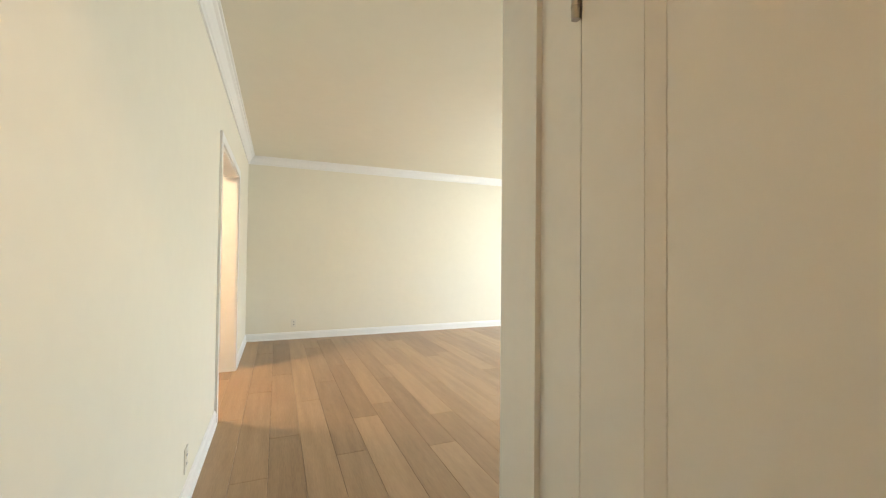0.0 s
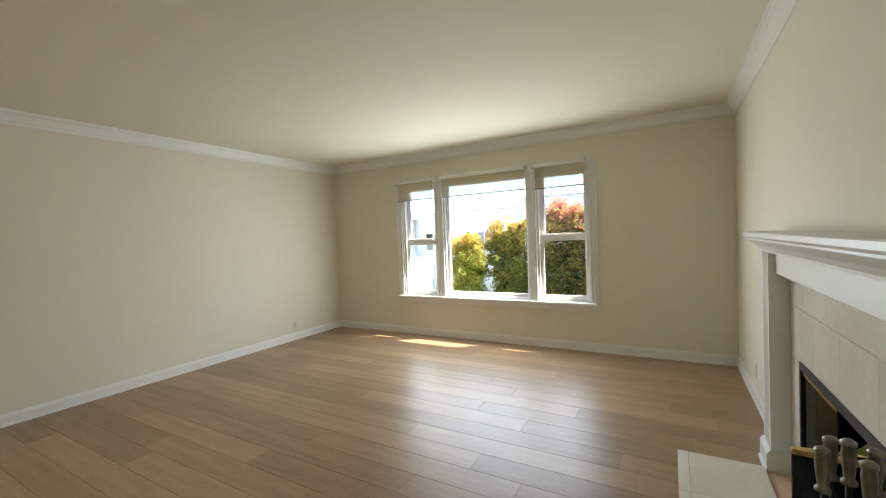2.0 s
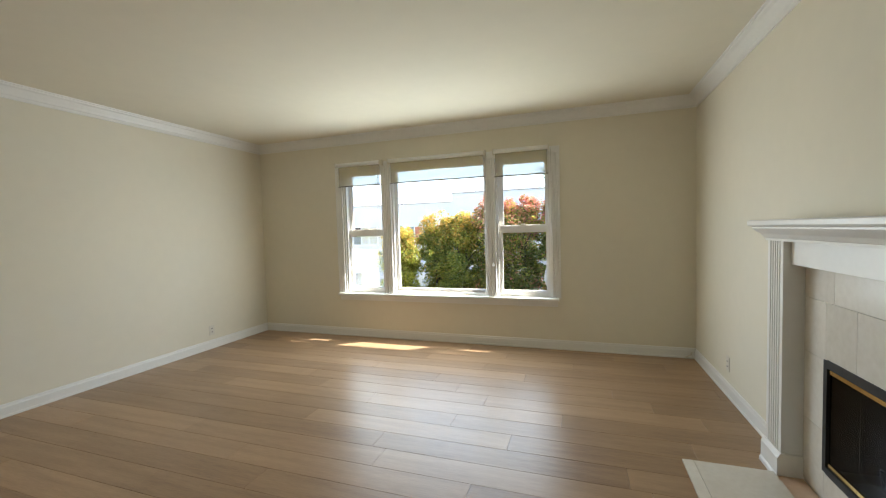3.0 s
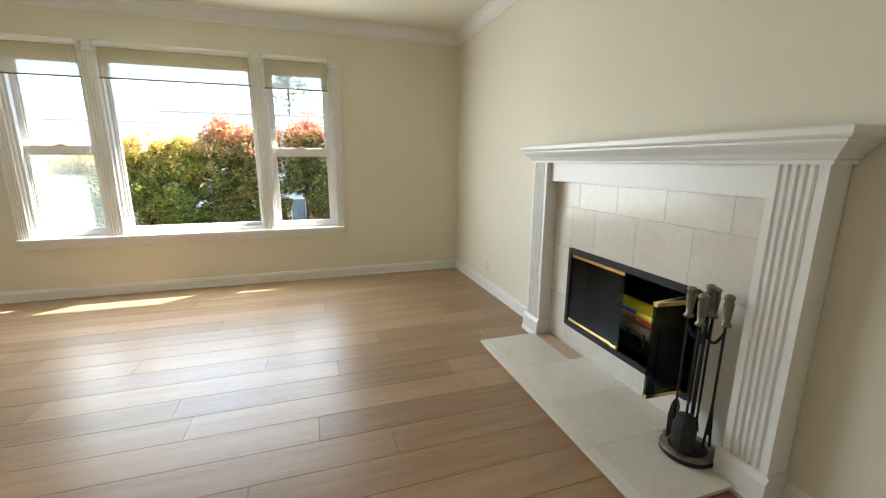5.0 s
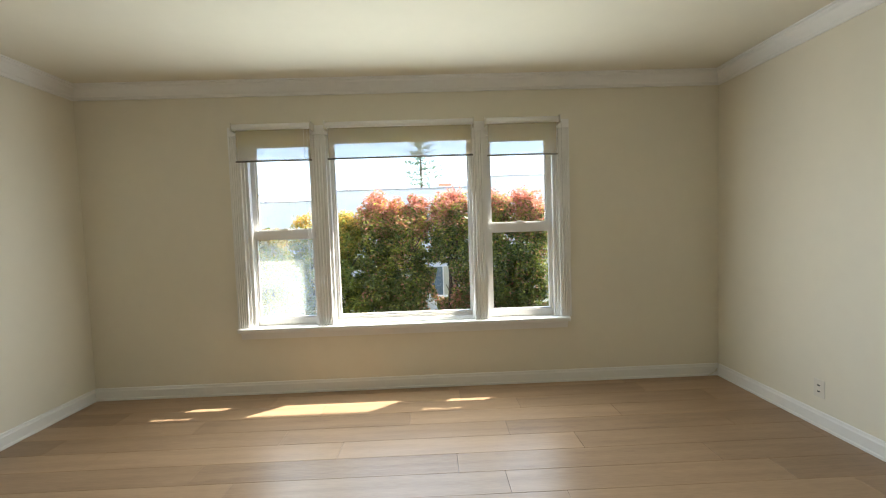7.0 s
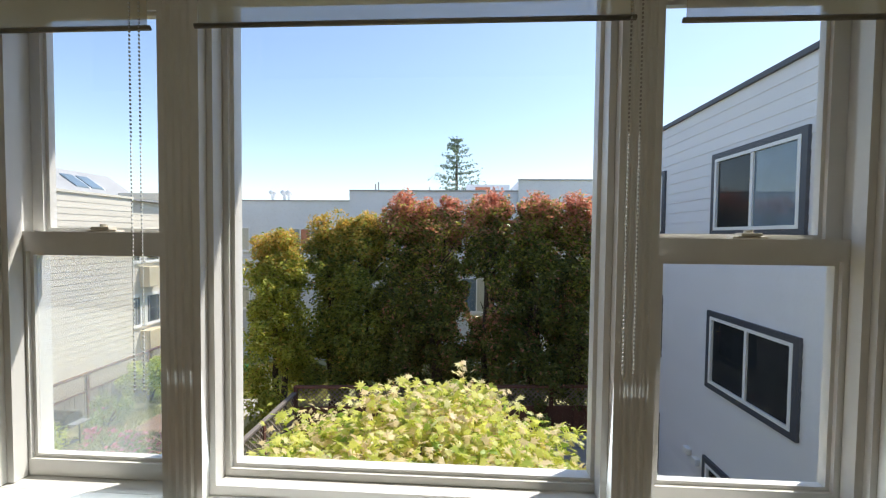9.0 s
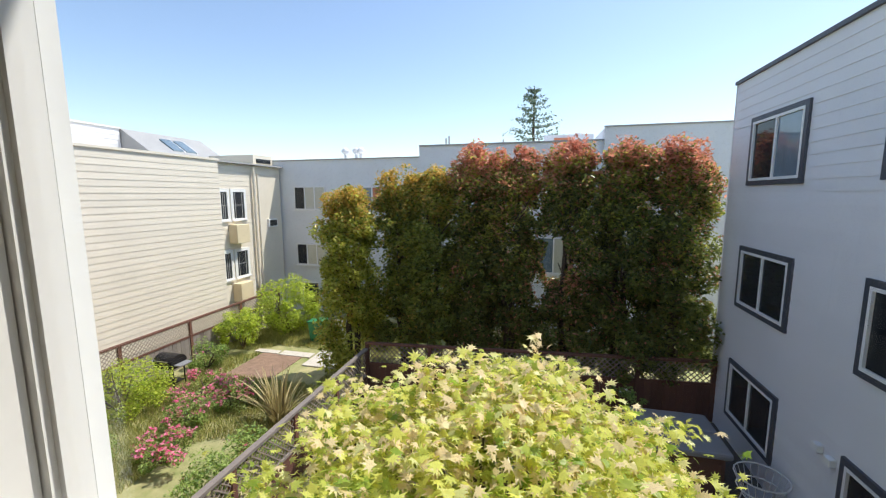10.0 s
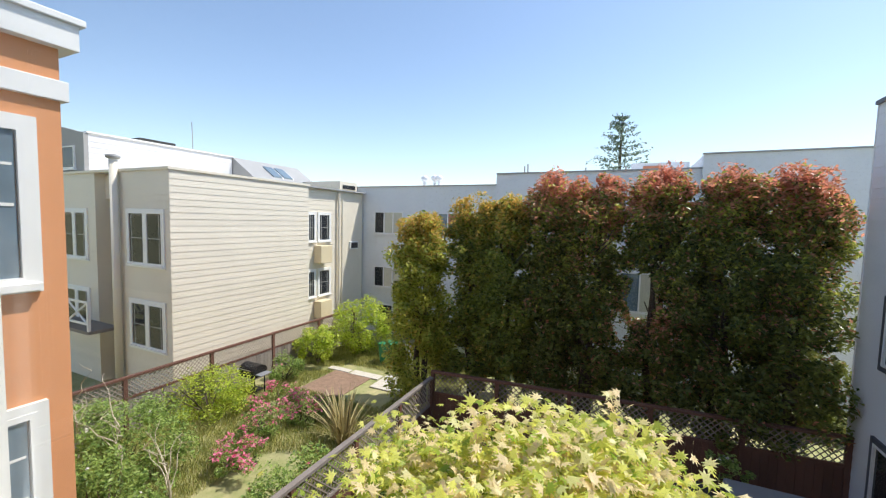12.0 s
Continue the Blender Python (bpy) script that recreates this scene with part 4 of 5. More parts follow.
for z in (-2.35, -1.65):
    part("rail", boxes((-18.6, -15.85, BY - 0.88, BY - 0.84, z, z + 0.07)), XTRIM, rail)
for xa, xb in ((-18.5, -17.3), (-17.1, -15.95)):
    for za, zb in ((-2.3, -1.65), (-1.65, -2.3)):
        part("cross_bar", tube(bmesh.new(), (xa, BY - 0.86, za), (xb, BY - 0.86, zb), 0.03, seg=6), XTRIM, rail)
# recessed far bay with small windows and pipes
fr2 = oriented((BX - 0.35, 18.05, 0), (0, 1, 0), (1, 0, 0))
clapboards(bb, fr2, 2.6, -4.7, 2.6, 0.205, BEIGE_S)
for z1, z0 in ((1.45, 0.2), (-1.15, -2.35)):
    facade_window(bb, fr2, 0.3, 0.75, z0, z1, XTRIM, 0.08, 1, True, (PANE,))
    facade_window(bb, fr2, 1.0, 1.75, z0, z1, XTRIM, 0.08, 1, True, (PANE,))
    part("flower_box", boxes((BX - 0.33, BX + 0.1, 18.75, 19.5, z0 - 1.0, z0 - 0.2), bevel=0.02), CREAMW, bb)
part("drain_pipe", tube(bmesh.new(), (BX - 0.22, 20.35, GZ), (BX - 0.22, 20.35, 2.5), 0.06, seg=10), BEIGE_S, bb)
part("drain_pipe", tube(bmesh.new(), (BX - 0.22, 20.6, GZ), (BX - 0.22, 20.6, 2.2), 0.05, seg=10), BEIGE_S, bb)
part("cream_bay", boxes((-15.5, BX - 0.62, 20.7, 22.4, GZ, 2.72)), CREAMW, bb)
fc = oriented((BX - 0.62, 20.7, 0), (0, 1, 0), (1, 0, 0))
facade_window(bb, fc, 0.5, 1.4, -0.1, 1.5, None, 0, 1, True, (PANE,))
facade_window(bb, fc, 0.5, 1.4, -2.9, -1.4, None, 0, 1, True, (PANE,))
ac = base("window_air_conditioner", (BX - 0.5, 21.6, -0.1), "white box air conditioner in a window", "air conditioner")
part("body", boxes((BX - 0.6, BX - 0.25, 21.3, 21.95, -0.3, 0.1), bevel=0.02), XTRIM, ac)
part("grille", boxes((BX - 0.25, BX - 0.24, 21.36, 21.88, -0.24, 0.04)), DARKP, ac)
# upper storey set back behind the flat roof
ub = base("set_back_upper_storey", (-19, 17, 2.6), "white and grey sided upper storey with roof windows", "building")
part("white_wall", boxes((-26, -18.0, 12.5, 18.2, 2.6, 4.08)), WHITE_S, ub)
part("grey_wall", extrude(bmesh.new(), [(-26.0, 2.6), (-17.98, 2.6), (-17.98, 4.06), (-19.4, 4.36), (-26.0, 4.36)], lambda x, z: (x, 12.36, z), lambda x, z: (x, 12.499, z)), ROOFG, ub)
fu = oriented((-18.0, 12.5, 0), (0, 1, 0), (1, 0, 0))
clapboards(ub, fu, 5.7, 2.6, 4.05, 0.2, WHITE_S)
part("white_coping", boxes((-26, -17.94, 12.44, 18.24, 4.08, 4.14)), XTRIM, ub)
part("grey_sloped_roof", extrude(bmesh.new(), [(-16.3, 2.6), (-16.3, 2.95), (-18.0, 4.1), (-20, 4.1), (-20, 2.6)], lambda x, z: (x, 18.25, z), lambda x, z: (x, 22.4, z)), ROOFG, ub)
for y in (19.9, 20.6):
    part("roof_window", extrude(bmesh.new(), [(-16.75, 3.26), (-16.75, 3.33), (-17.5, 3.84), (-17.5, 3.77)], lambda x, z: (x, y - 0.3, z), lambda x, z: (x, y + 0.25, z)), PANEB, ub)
    part("roof_window_frame", extrude(bmesh.new(), [(-16.70, 3.22), (-16.70, 3.28), (-17.55, 3.855), (-17.55, 3.795)], lambda x, z: (x, y + 0.25, z), lambda x, z: (x, y + 0.31, z)), XTRIM, ub)
part("parapet", boxes((-16.2, BX - 0.7, 21.0, 22.4, 2.6, 3.15)), BEIGE_S, ub)
part("clerestory", boxes((BX - 0.7, BX - 0.66, 21.2, 22.2, 2.78, 2.98)), PANE, ub)
part("roof_box", boxes((-19.2, -18.4, 14.4, 15.8, 4.14, 4.32)), DARKP, ub)
fg = oriented((-26, 12.36, 0), (1, 0, 0), (0, -1, 0))
facade_window(ub, fg, 6.5, 7.45, 2.83, 3.65, None, 0, 1, False, (PANE,))
thing("roof_antenna", tube(bmesh.new(), (-18.3, 16.5, 4.1), (-18.35, 16.5, 5.4), 0.02, seg=6), ROOFG, "thin antenna mast on the roof", "antenna")

# orange stucco house next door
NX = -5.2
ob = base("orange_stucco_house", (-9, 3.5, GZ), "orange stucco house with white cornices and sash windows", "building")
part("wall", boxes((-13.0, NX, -3.0, 6.62, GZ, 2.98)), STUCCO_O, ob)
part("cornice", boxes((-13.05, NX + 0.10, -3, 6.74, 2.74, 2.97), (-13.1, NX + 0.14, -3, 6.78, 2.97, 3.03), bevel=0.006), XTRIM, ob)
part("string_course", boxes((-13.05, NX + 0.05, -3, 6.67, 2.27, 2.45), bevel=0.006), XTRIM, ob)
fo = oriented((NX, 6.62, 0), (0, -1, 0), (1, 0, 0))
for z1, z0 in ((2.0, 0.62), (-0.55, -2.1), (-3.0, -4.3)):
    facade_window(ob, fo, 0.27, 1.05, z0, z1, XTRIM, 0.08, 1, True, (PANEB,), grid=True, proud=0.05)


# ---- fences ----
def lattice(bm, fn, u0, u1, w0, w1, pitch=0.13, bar=0.016):
    """Diagonal laths between two heights, clipped to the panel."""
    h = w1 - w0
    for s, v in ((1, 0.0), (-1, 0.012)):
        u = u0 - h
        while u < u1:
            a, b = (u, w0), (u + h, w1)
            if a[0] < u0:
                a = (u0, w0 + (u0 - u))
            if b[0] > u1:
                b = (u1, w0 + (u1 - u))
            if b[1] - a[1] > 0.02:
                (ua, wa), (ub_, wb_) = a, b
                if s < 0:
                    wa, wb_ = w0 + w1 - wa, w0 + w1 - wb_
                vs = [bm.verts.new(fn(ua, v, wa - bar)), bm.verts.new(fn(ub_, v, wb_ - bar)), bm.verts.new(fn(ub_, v, wb_ + bar)), bm.verts.new(fn(ua, v, wa + bar)),
                      bm.verts.new(fn(ua, v + 0.01, wa - bar)), bm.verts.new(fn(ub_, v + 0.01, wb_ - bar)), bm.verts.new(fn(ub_, v + 0.01, wb_ + bar)), bm.verts.new(fn(ua, v + 0.01, wa + bar))]
                for f in ((0, 1, 2, 3), (7, 6, 5, 4), (0, 4, 5, 1), (2, 6, 7, 3)):
                    bm.faces.new([vs[i] for i in f])
            u += pitch
    return bm


def fence(label, fn, length, top, lat_h, post_step, boards, board_mat, rail_mat, post_mat, pitch=0.13, gap=0.0):
    f = base("fence", fn(length / 2, 0, GZ), label, "fence", "garden fences")
    k = 0
    u = 0.0
    while u <= length + 0.01:
        bm = bmesh.new()
        obox(bm, fn, u - 0.05, u + 0.05, -0.05, 0.05, GZ, top + 0.02)
        part("post", bm, post_mat, f)
        if u + post_step <= length + 0.01:
            part("lattice_panel", lattice(bmesh.new(), fn, u + 0.05, u + post_step - 0.05, top - lat_h, top - 0.03, pitch), LATTICEM, f)
        u += post_step
    for w in (top - lat_h - 0.05, top - 0.03):
        bm = bmesh.new()
        obox(bm, fn, -0.05, length + 0.05, -0.06 if w > top - 0.1 else -0.03, 0.06 if w > top - 0.1 else 0.03, w, w + 0.06)
        part("rail", bm, rail_mat, f)
    if boards:
        u = 0.06
        while u < length - 0.1:
            bm = bmesh.new()
            obox(bm, fn, u, u + 0.155, -0.012 + 0.004 * (k % 2), 0.012 + 0.004 * (k % 2), GZ, top - lat_h - 0.05 - 0.008 * ((k * 7) % 3))
            part("board", bm, board_mat, f)
            u += 0.163 + gap
            k += 1
    return f


fence("old redwood fence with lattice top along the beige house", oriented((-12.55, 8.2, 0), (0, 1, 0), (1, 0, 0)), 12.5, -3.2, 0.55, 2.5, True, GREYWOOD, REDWOOD, REDWOOD)
fence("weathered lattice fence between the two gardens", oriented((-5.3, 6.0, 0), (0, 1, 0), (1, 0, 0)), 8.75, -3.25, 0.75, 1.75, True, REDWOOD, GREYWOOD, REDWOOD, 0.15)
fence("dark board fence with lattice top below the hedge", oriented((-5.3, 14.9, 0), (1, 0.09, 0), (-0.09, 1, 0)), 9.4, -3.1, 0.6, 1.88, True, REDWOOD, REDWOOD, REDWOOD, 0.15)
fence("low dark board fence end by the roses", oriented((-8.3, 6.75, 0), (1, 0, 0), (0, -1, 0)), 2.9, -3.75, 0.05, 1.45, True, GREYWOOD, GREYWOOD, GREYWOOD)


# ---- foliage ----
def leaf_cloud(name, pos, size, material, parent, seed, up=0.4, shape="leaf", label=""):
    """Many separate leaves in one mesh, each turned its own way."""
    rng = np.random.default_rng(seed)
    if shape == "star":
        k = []
        for i in range(7):
            a = math.radians(-115 + 230 * i / 6)
            r = 1.0 - 0.30 * abs(i - 3) / 3
            k.append((math.sin(a) * r, math.cos(a) * r))
            if i < 6:
                b = math.radians(-115 + 230 * (i + 0.5) / 6)
                k.append((math.sin(b) * 0.40, math.cos(b) * 0.40))
        k.append((0.0, -0.2))
        tmpl = np.array([(x, y, -0.22 * (x * x + y * y)) for x, y in k])
    elif shape == "blade":
        tmpl = np.array([(-0.04, 0, 0), (0.04, 0, 0), (0.03, 0.6, 0.02), (0.0, 1.0, -0.08), (-0.03, 0.6, 0.02)])
    else:
        tmpl = np.array([(0, -0.5, 0), (0.25, 0.0, 0.06), (0, 0.55, -0.05), (-0.25, 0.0, 0.06)])
    n = len(pos)
    nz = rng.normal(size=(n, 3))
    nz /= np.linalg.norm(nz, axis=1)[:, None]
    nz[:, 2] = np.abs(nz[:, 2])
    nz = nz * (1 - up) + np.array([0, 0, 1.0]) * up
    nz /= np.linalg.norm(nz, axis=1)[:, None]
    t = rng.normal(size=(n, 3))
    if shape == "blade":
        t = nz.copy()
        nz = rng.normal(size=(n, 3))
        nz -= t * np.sum(nz * t, axis=1)[:, None]
    else:
        t -= nz * np.sum(t * nz, axis=1)[:, None]
    t /= np.linalg.norm(t, axis=1)[:, None]
    nz /= np.linalg.norm(nz, axis=1)[:, None]
    s = np.cross(t, nz)
    sc = (size * rng.uniform(0.65, 1.25, n))[:, None, None]
    m = len(tmpl)
    v = pos[:, None, :] + sc * (tmpl[None, :, 0:1] * s[:, None, :] + tmpl[None, :, 1:2] * t[:, None, :] + tmpl[None, :, 2:3] * nz[:, None, :])
    me = bpy.data.meshes.new(name)
    me.from_pydata(v.reshape(-1, 3).tolist(), [], np.arange(n * m).reshape(n, m).tolist())
    me.materials.append(material)
    o = under(new(name, me), parent)
    if label:
        tagged(o, label)
    return o


def blob_points(rng, centre, radii, blobs, blob_r, per_blob, flat=1.0, top_only=False):
    """Leaf places on the skins of many small clumps that fill an uneven crown."""
    out = []
    c, r = np.array(centre), np.array(radii)
    for _ in range(blobs):
        d = rng.normal(size=3)
        d /= np.linalg.norm(d)
        if top_only:
            d[2] = abs(d[2])
        bc = c + d * r * rng.uniform(0.55, 1.0) ** 0.6
        br = blob_r * rng.uniform(0.6, 1.35)
        k = rng.normal(size=(per_blob, 3))
        k /= np.linalg.norm(k, axis=1)[:, None]
        out.append(bc + k * br * np.array([1, 1, flat]) * rng.uniform(0.55, 1.05, (per_blob, 1)))
    return np.concatenate(out)


def limb(bm, p0, p1, r0, r1, rng, bends=4, wob=0.08):
    p0, p1 = Vector(p0), Vector(p1)
    prev, pr = p0, r0
    for s in range(1, bends + 1):
        f = s / bends
        p = p0.lerp(p1, f)
        if s < bends:
            p += Vector((rng.uniform(-wob, wob), rng.uniform(-wob, wob), rng.uniform(-wob, wob) * 0.5))
        r = r0 + (r1 - r0) * f
        tube(bm, prev, p, pr, r, 7, False)
        prev, pr = p, r


def hedge_tree(x0, x1, ztop, leaf, tip, seed, dense=1.0, cy=16.75, label="tall dense hedge tree with dark leaves and reddish new growth"):
    rng = np.random.default_rng(seed)
    prg = random.Random(seed)
    cx, w = (x0 + x1) / 2, (x1 - x0) / 2
    zb = -3.75
    tree = base("hedge_tree", (cx, cy, GZ), label, "tree", "hedge trees")
    bm = bmesh.new()
    for s in (-0.3, 0.25):
        limb(bm, (cx + s * 0.3, cy, GZ), (cx + s * w, cy, ztop - 1.2), 0.12, 0.03, prg, 6, 0.1)
    for k in range(12):
        z = prg.uniform(-3, ztop - 1.5)
        limb(bm, (cx, cy, z), (cx + prg.uniform(-w, w), cy + prg.uniform(-0.9, 0.9), z + prg.uniform(0.3, 1.0)), 0.04, 0.012, prg, 3, 0.06)
    part("trunk", bm, BARK, tree)
    pts = []
    z = zb
    while z < ztop - 0.4:
        f = (z - zb) / (ztop - zb)
        ww = w * (1.2 if f < 0.68 else 1.2 - 1.6 * (f - 0.68)) * rng.uniform(0.85, 1.12)
        pts.append(blob_points(rng, (cx + rng.uniform(-0.2, 0.2), cy, z + 0.3), (ww, 0.5 + 1.0 * (1 - f), 0.45), int(24 * dense * max(w, 0.6)), 0.33, 190))
        z += 0.62
    for off, drop in ((0.0, 0.5), (rng.uniform(0.45, 0.75), 0.85), (-rng.uniform(0.45, 0.75), 0.95)):
        pts.append(blob_points(rng, (cx + off * w, cy - 0.25 * abs(off), ztop - drop), (w * 0.34, 0.36, 0.4), int(9 * dense), 0.24, 170))
    p = np.concatenate(pts)
    gap = (np.abs(p[:, 0] - 0.02) < 0.36 - 0.2 * np.abs(p[:, 2] + 0.75)) & (np.abs(p[:, 2] + 0.75) < 0.75)
    p = p[~gap]
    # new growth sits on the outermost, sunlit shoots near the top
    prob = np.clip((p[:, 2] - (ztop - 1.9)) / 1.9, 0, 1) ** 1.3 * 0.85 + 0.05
    # more of these leaves round the gap imitate sprigs caught by the sun
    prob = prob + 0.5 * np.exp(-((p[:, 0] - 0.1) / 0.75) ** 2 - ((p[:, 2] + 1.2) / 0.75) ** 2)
    # wavy clumps of paler leaves put sunlit patches into the leaf colour
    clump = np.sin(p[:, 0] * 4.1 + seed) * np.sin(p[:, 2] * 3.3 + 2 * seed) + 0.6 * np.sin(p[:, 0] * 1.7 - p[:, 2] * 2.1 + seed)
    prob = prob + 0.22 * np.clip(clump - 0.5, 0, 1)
    new_or_lit = rng.random(len(p)) < prob
    # paler leaves increase with height: sun above, shade below, done in leaf colour
    young_sunlit = ~new_or_lit & (rng.random(len(p)) < np.clip((p[:, 2] - (ztop - 4.2)) / 4.2, 0, 1) * np.clip(0.6 + 0.5 * clump, 0.1, 0.95))
    leaf_cloud("crown", p[~new_or_lit & ~young_sunlit], 0.135, leaf, tree, seed + 50, 0.25)
    leaf_cloud("young_sunlit_leaves", p[young_sunlit], 0.125, HEDGEY, tree, seed + 70, 0.3, label="yellow-green leaves, lighter to stand for sun on the upper hedge")
    leaf_cloud("new_growth_lit_sprigs", p[new_or_lit], 0.12, tip, tree, seed + 90, 0.3, label="reddish and golden young shoots, some put in as sunlit sprigs")


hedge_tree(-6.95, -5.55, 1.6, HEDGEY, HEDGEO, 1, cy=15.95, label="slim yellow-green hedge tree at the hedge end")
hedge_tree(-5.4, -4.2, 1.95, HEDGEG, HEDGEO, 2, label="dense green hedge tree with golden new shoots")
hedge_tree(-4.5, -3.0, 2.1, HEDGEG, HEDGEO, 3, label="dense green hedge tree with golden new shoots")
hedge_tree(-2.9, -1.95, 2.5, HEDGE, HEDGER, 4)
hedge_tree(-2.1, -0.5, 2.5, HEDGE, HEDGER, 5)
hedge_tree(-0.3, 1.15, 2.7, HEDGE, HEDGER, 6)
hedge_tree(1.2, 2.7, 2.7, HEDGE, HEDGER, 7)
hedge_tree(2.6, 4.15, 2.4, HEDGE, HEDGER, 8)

# maple close below the window
rng = np.random.default_rng(77)
prg = random.Random(77)
MC = (-0.8, 7.5, -2.2)
maple = base("maple_tree", (MC[0], MC[1], GZ), "spreading maple with bright yellow-green star-shaped leaves", "tree")
bm = bmesh.new()
limb(bm, (MC[0], MC[1], GZ), (MC[0] + 0.1, MC[1], -3.0), 0.13, 0.10, prg)
tips = []
for k in range(46):
    a = k * 2.399
    rr = math.sqrt((k + 0.5) / 46)
    tx, ty = MC[0] + 2.1 * rr * math.cos(a), MC[1] + 1.5 * rr * math.sin(a)
    tz = -2.35 + 1.95 * (1 - rr ** 2.2) + prg.uniform(-0.25, 0.2)
    tips.append((tx, ty, tz))
    limb(bm, (MC[0] + 0.1, MC[1], -3.0), (tx, ty, tz), 0.05, 0.006, prg, 5, 0.09)
part("trunk", bm, BARK, maple, "thin branching grey-brown trunk and limbs")
pl, pt = [], []
for (tx, ty, tz) in tips:
    for s in range(11):
        off = rng.normal(size=3) * np.array([0.30, 0.27, 0.10])
        c = np.array([tx, ty, tz]) + off
        q = rng.normal(size=(34, 3)) * np.array([0.13, 0.13, 0.05])
        pl.append(c + q)
    # upright young shoots
    if prg.random() < 0.75:
        h = prg.uniform(0.1, 0.42)
        q = rng.normal(size=(16, 3)) * np.array([0.07, 0.07, 0.04])
        q[:, 2] += np.linspace(0, h, 16)
        pt.append(np.array([tx, ty, tz + 0.06]) + np.array([prg.uniform(-0.25, 0.25), prg.uniform(-0.25, 0.25), 0]) + q)
for s in range(26):
    pl.append(np.array([MC[0], MC[1], -1.9]) + rng.normal(size=(90, 3)) * np.array([0.95, 0.65, 0.45]))
pl, pt = np.concatenate(pl), np.concatenate(pt)
# share of pale leaves grows upward, imitating highlights on the sunlit crown
pick = rng.random(len(pl)) < np.clip(0.14 + 0.3 * (pl[:, 2] + 1.3), 0.08, 0.5)
leaf_cloud("crown", pl[~pick], 0.074, MAPLE, maple, 11, 0.45, "star")
leaf_cloud("young_sunlit_leaves", np.concatenate([pt, pl[pick]]), 0.07, MAPLET, maple, 12, 0.5, "star", "pale cream and pinkish young leaves, more on top as sunlit highlights")


def shrub(at, radii, leaf, seed, label, blobs=30, per=110, size=0.09, blob_r=0.25, flowers=None, nflow=0, name="garden_shrub", petal="flowers"):
    rng = np.random.default_rng(seed)
    prg = random.Random(seed)
    s = base(name, (at[0], at[1], GZ), label, "shrub", "garden shrubs")
    bm = bmesh.new()
    for k in range(6):
        limb(bm, (at[0], at[1], GZ), (at[0] + prg.uniform(-0.7, 0.7) * radii[0], at[1] + prg.uniform(-0.7, 0.7) * radii[1], at[2] + prg.uniform(-0.2, 0.6) * radii[2]), 0.025, 0.006, prg, 4, 0.05)
    part("stems", bm, BARK, s)
    p = blob_points(rng, at, radii, blobs, blob_r, per)
    p = p[p[:, 2] > GZ + 0.02]
    leaf_cloud("foliage", p, size, leaf, s, seed + 5, 0.35)
    if flowers:
        f = p[p[:, 2] > at[2]]
        f = f[rng.integers(0, len(f), nflow)] + np.array([0, 0, 0.04])
        f = (f[:, None, :] + rng.normal(size=(nflow, 4, 3)) * 0.025).reshape(-1, 3)
        leaf_cloud(petal, f, 0.085, flowers, s, seed + 9, 0.5)
    return s


shrub((-10.9, 19.2, -3.4), (1.3, 1.2, 1.2), BUSHL, 21, "large bright green rounded bush by the rear wall", 60, 120, 0.11, 0.32)
shrub((-11.7, 17.2, -3.9), (0.9, 0.8, 0.75), BUSHL, 22, "rounded yellow-green bush beside the fence", 36, 110, 0.10, 0.26)
shrub((-11.5, 15.3, -4.25), (0.6, 0.6, 0.45), SHRUB, 23, "small leafy rose bush beside the grill", 24, 90, 0.08, 0.2, PINK, 6)
shrub((-8.6, 20.2, -3.6), (0.9, 0.8, 1.1), SHRUB, 24, "dark leafy shrub below the rear windows", 30, 100, 0.11, 0.3)
shrub((-11.6, 12.4, -4.1), (1.1, 1.1, 0.75), BUSHL, 25, "feathery mid-green garden shrub", 46, 130, 0.08, 0.28)
shrub((-10.4, 9.4, -3.9), (1.7, 1.2, 1.0), SHRUB, 26, "big tangled shrub with white and orange flowers", 80, 130, 0.085, 0.3, WHITEF, 16)
shrub((-8.6, 8.3, -3.9), (1.0, 0.8, 0.9), SHRUB, 27, "leafy flowering shrub near the fence end", 44, 120, 0.085, 0.26, WHITEF, 8)
shrub((-12.0, 9.0, -3.5), (0.5, 0.5, 0.4), SHRUB, 28, "shrub with small orange flowers", 16, 90, 0.08, 0.2, ORANGEF, 12)
for i, (x, y, rx, ry, nf) in enumerate(((-10.1, 13.6, 0.9, 0.8, 170), (-8.7, 13.4, 0.5, 0.6, 90), (-8.4, 11.0, 0.75, 0.6, 170), (-9.3, 12.3, 0.6, 0.6, 80))):
    shrub((x, y, -4.4), (rx, ry, 0.35), SHRUB, 31 + i, "low rose bush covered in pink flowers", 26, 90, 0.07, 0.18, PINK, nf, "rose_bush", "pink_flowers")
shrub((-7.3, 8.6, -4.4), (0.6, 0.5, 0.35), BUSHL, 36, "low broad-leaved green plants", 20, 80, 0.13, 0.18)
shrub((-6.3, 10.6, -4.2), (0.5, 1.4, 0.5), SHRUB, 37, "climbing plants along the lattice fence", 36, 80, 0.08, 0.2, PINK, 6)
shrub((-4.9, 12.2, -4.1), (0.35, 0.9, 0.6), SHRUB, 38, "climbing rose on the lattice fence", 24, 80, 0.08, 0.2, PINK, 9)
shrub((1.8, 15.0, -4.1), (0.5, 0.25, 0.35), SHRUB, 39, "small plant with white flowers before the back fence", 10, 60, 0.08, 0.14, WHITEF, 5)

# flax
rng = np.random.default_rng(61)
flax = base("flax_plant", (-7.0, 13.0, GZ), "spiky striped flax plant with long sword leaves", "plant")
bm = bmesh.new()
prg = random.Random(61)
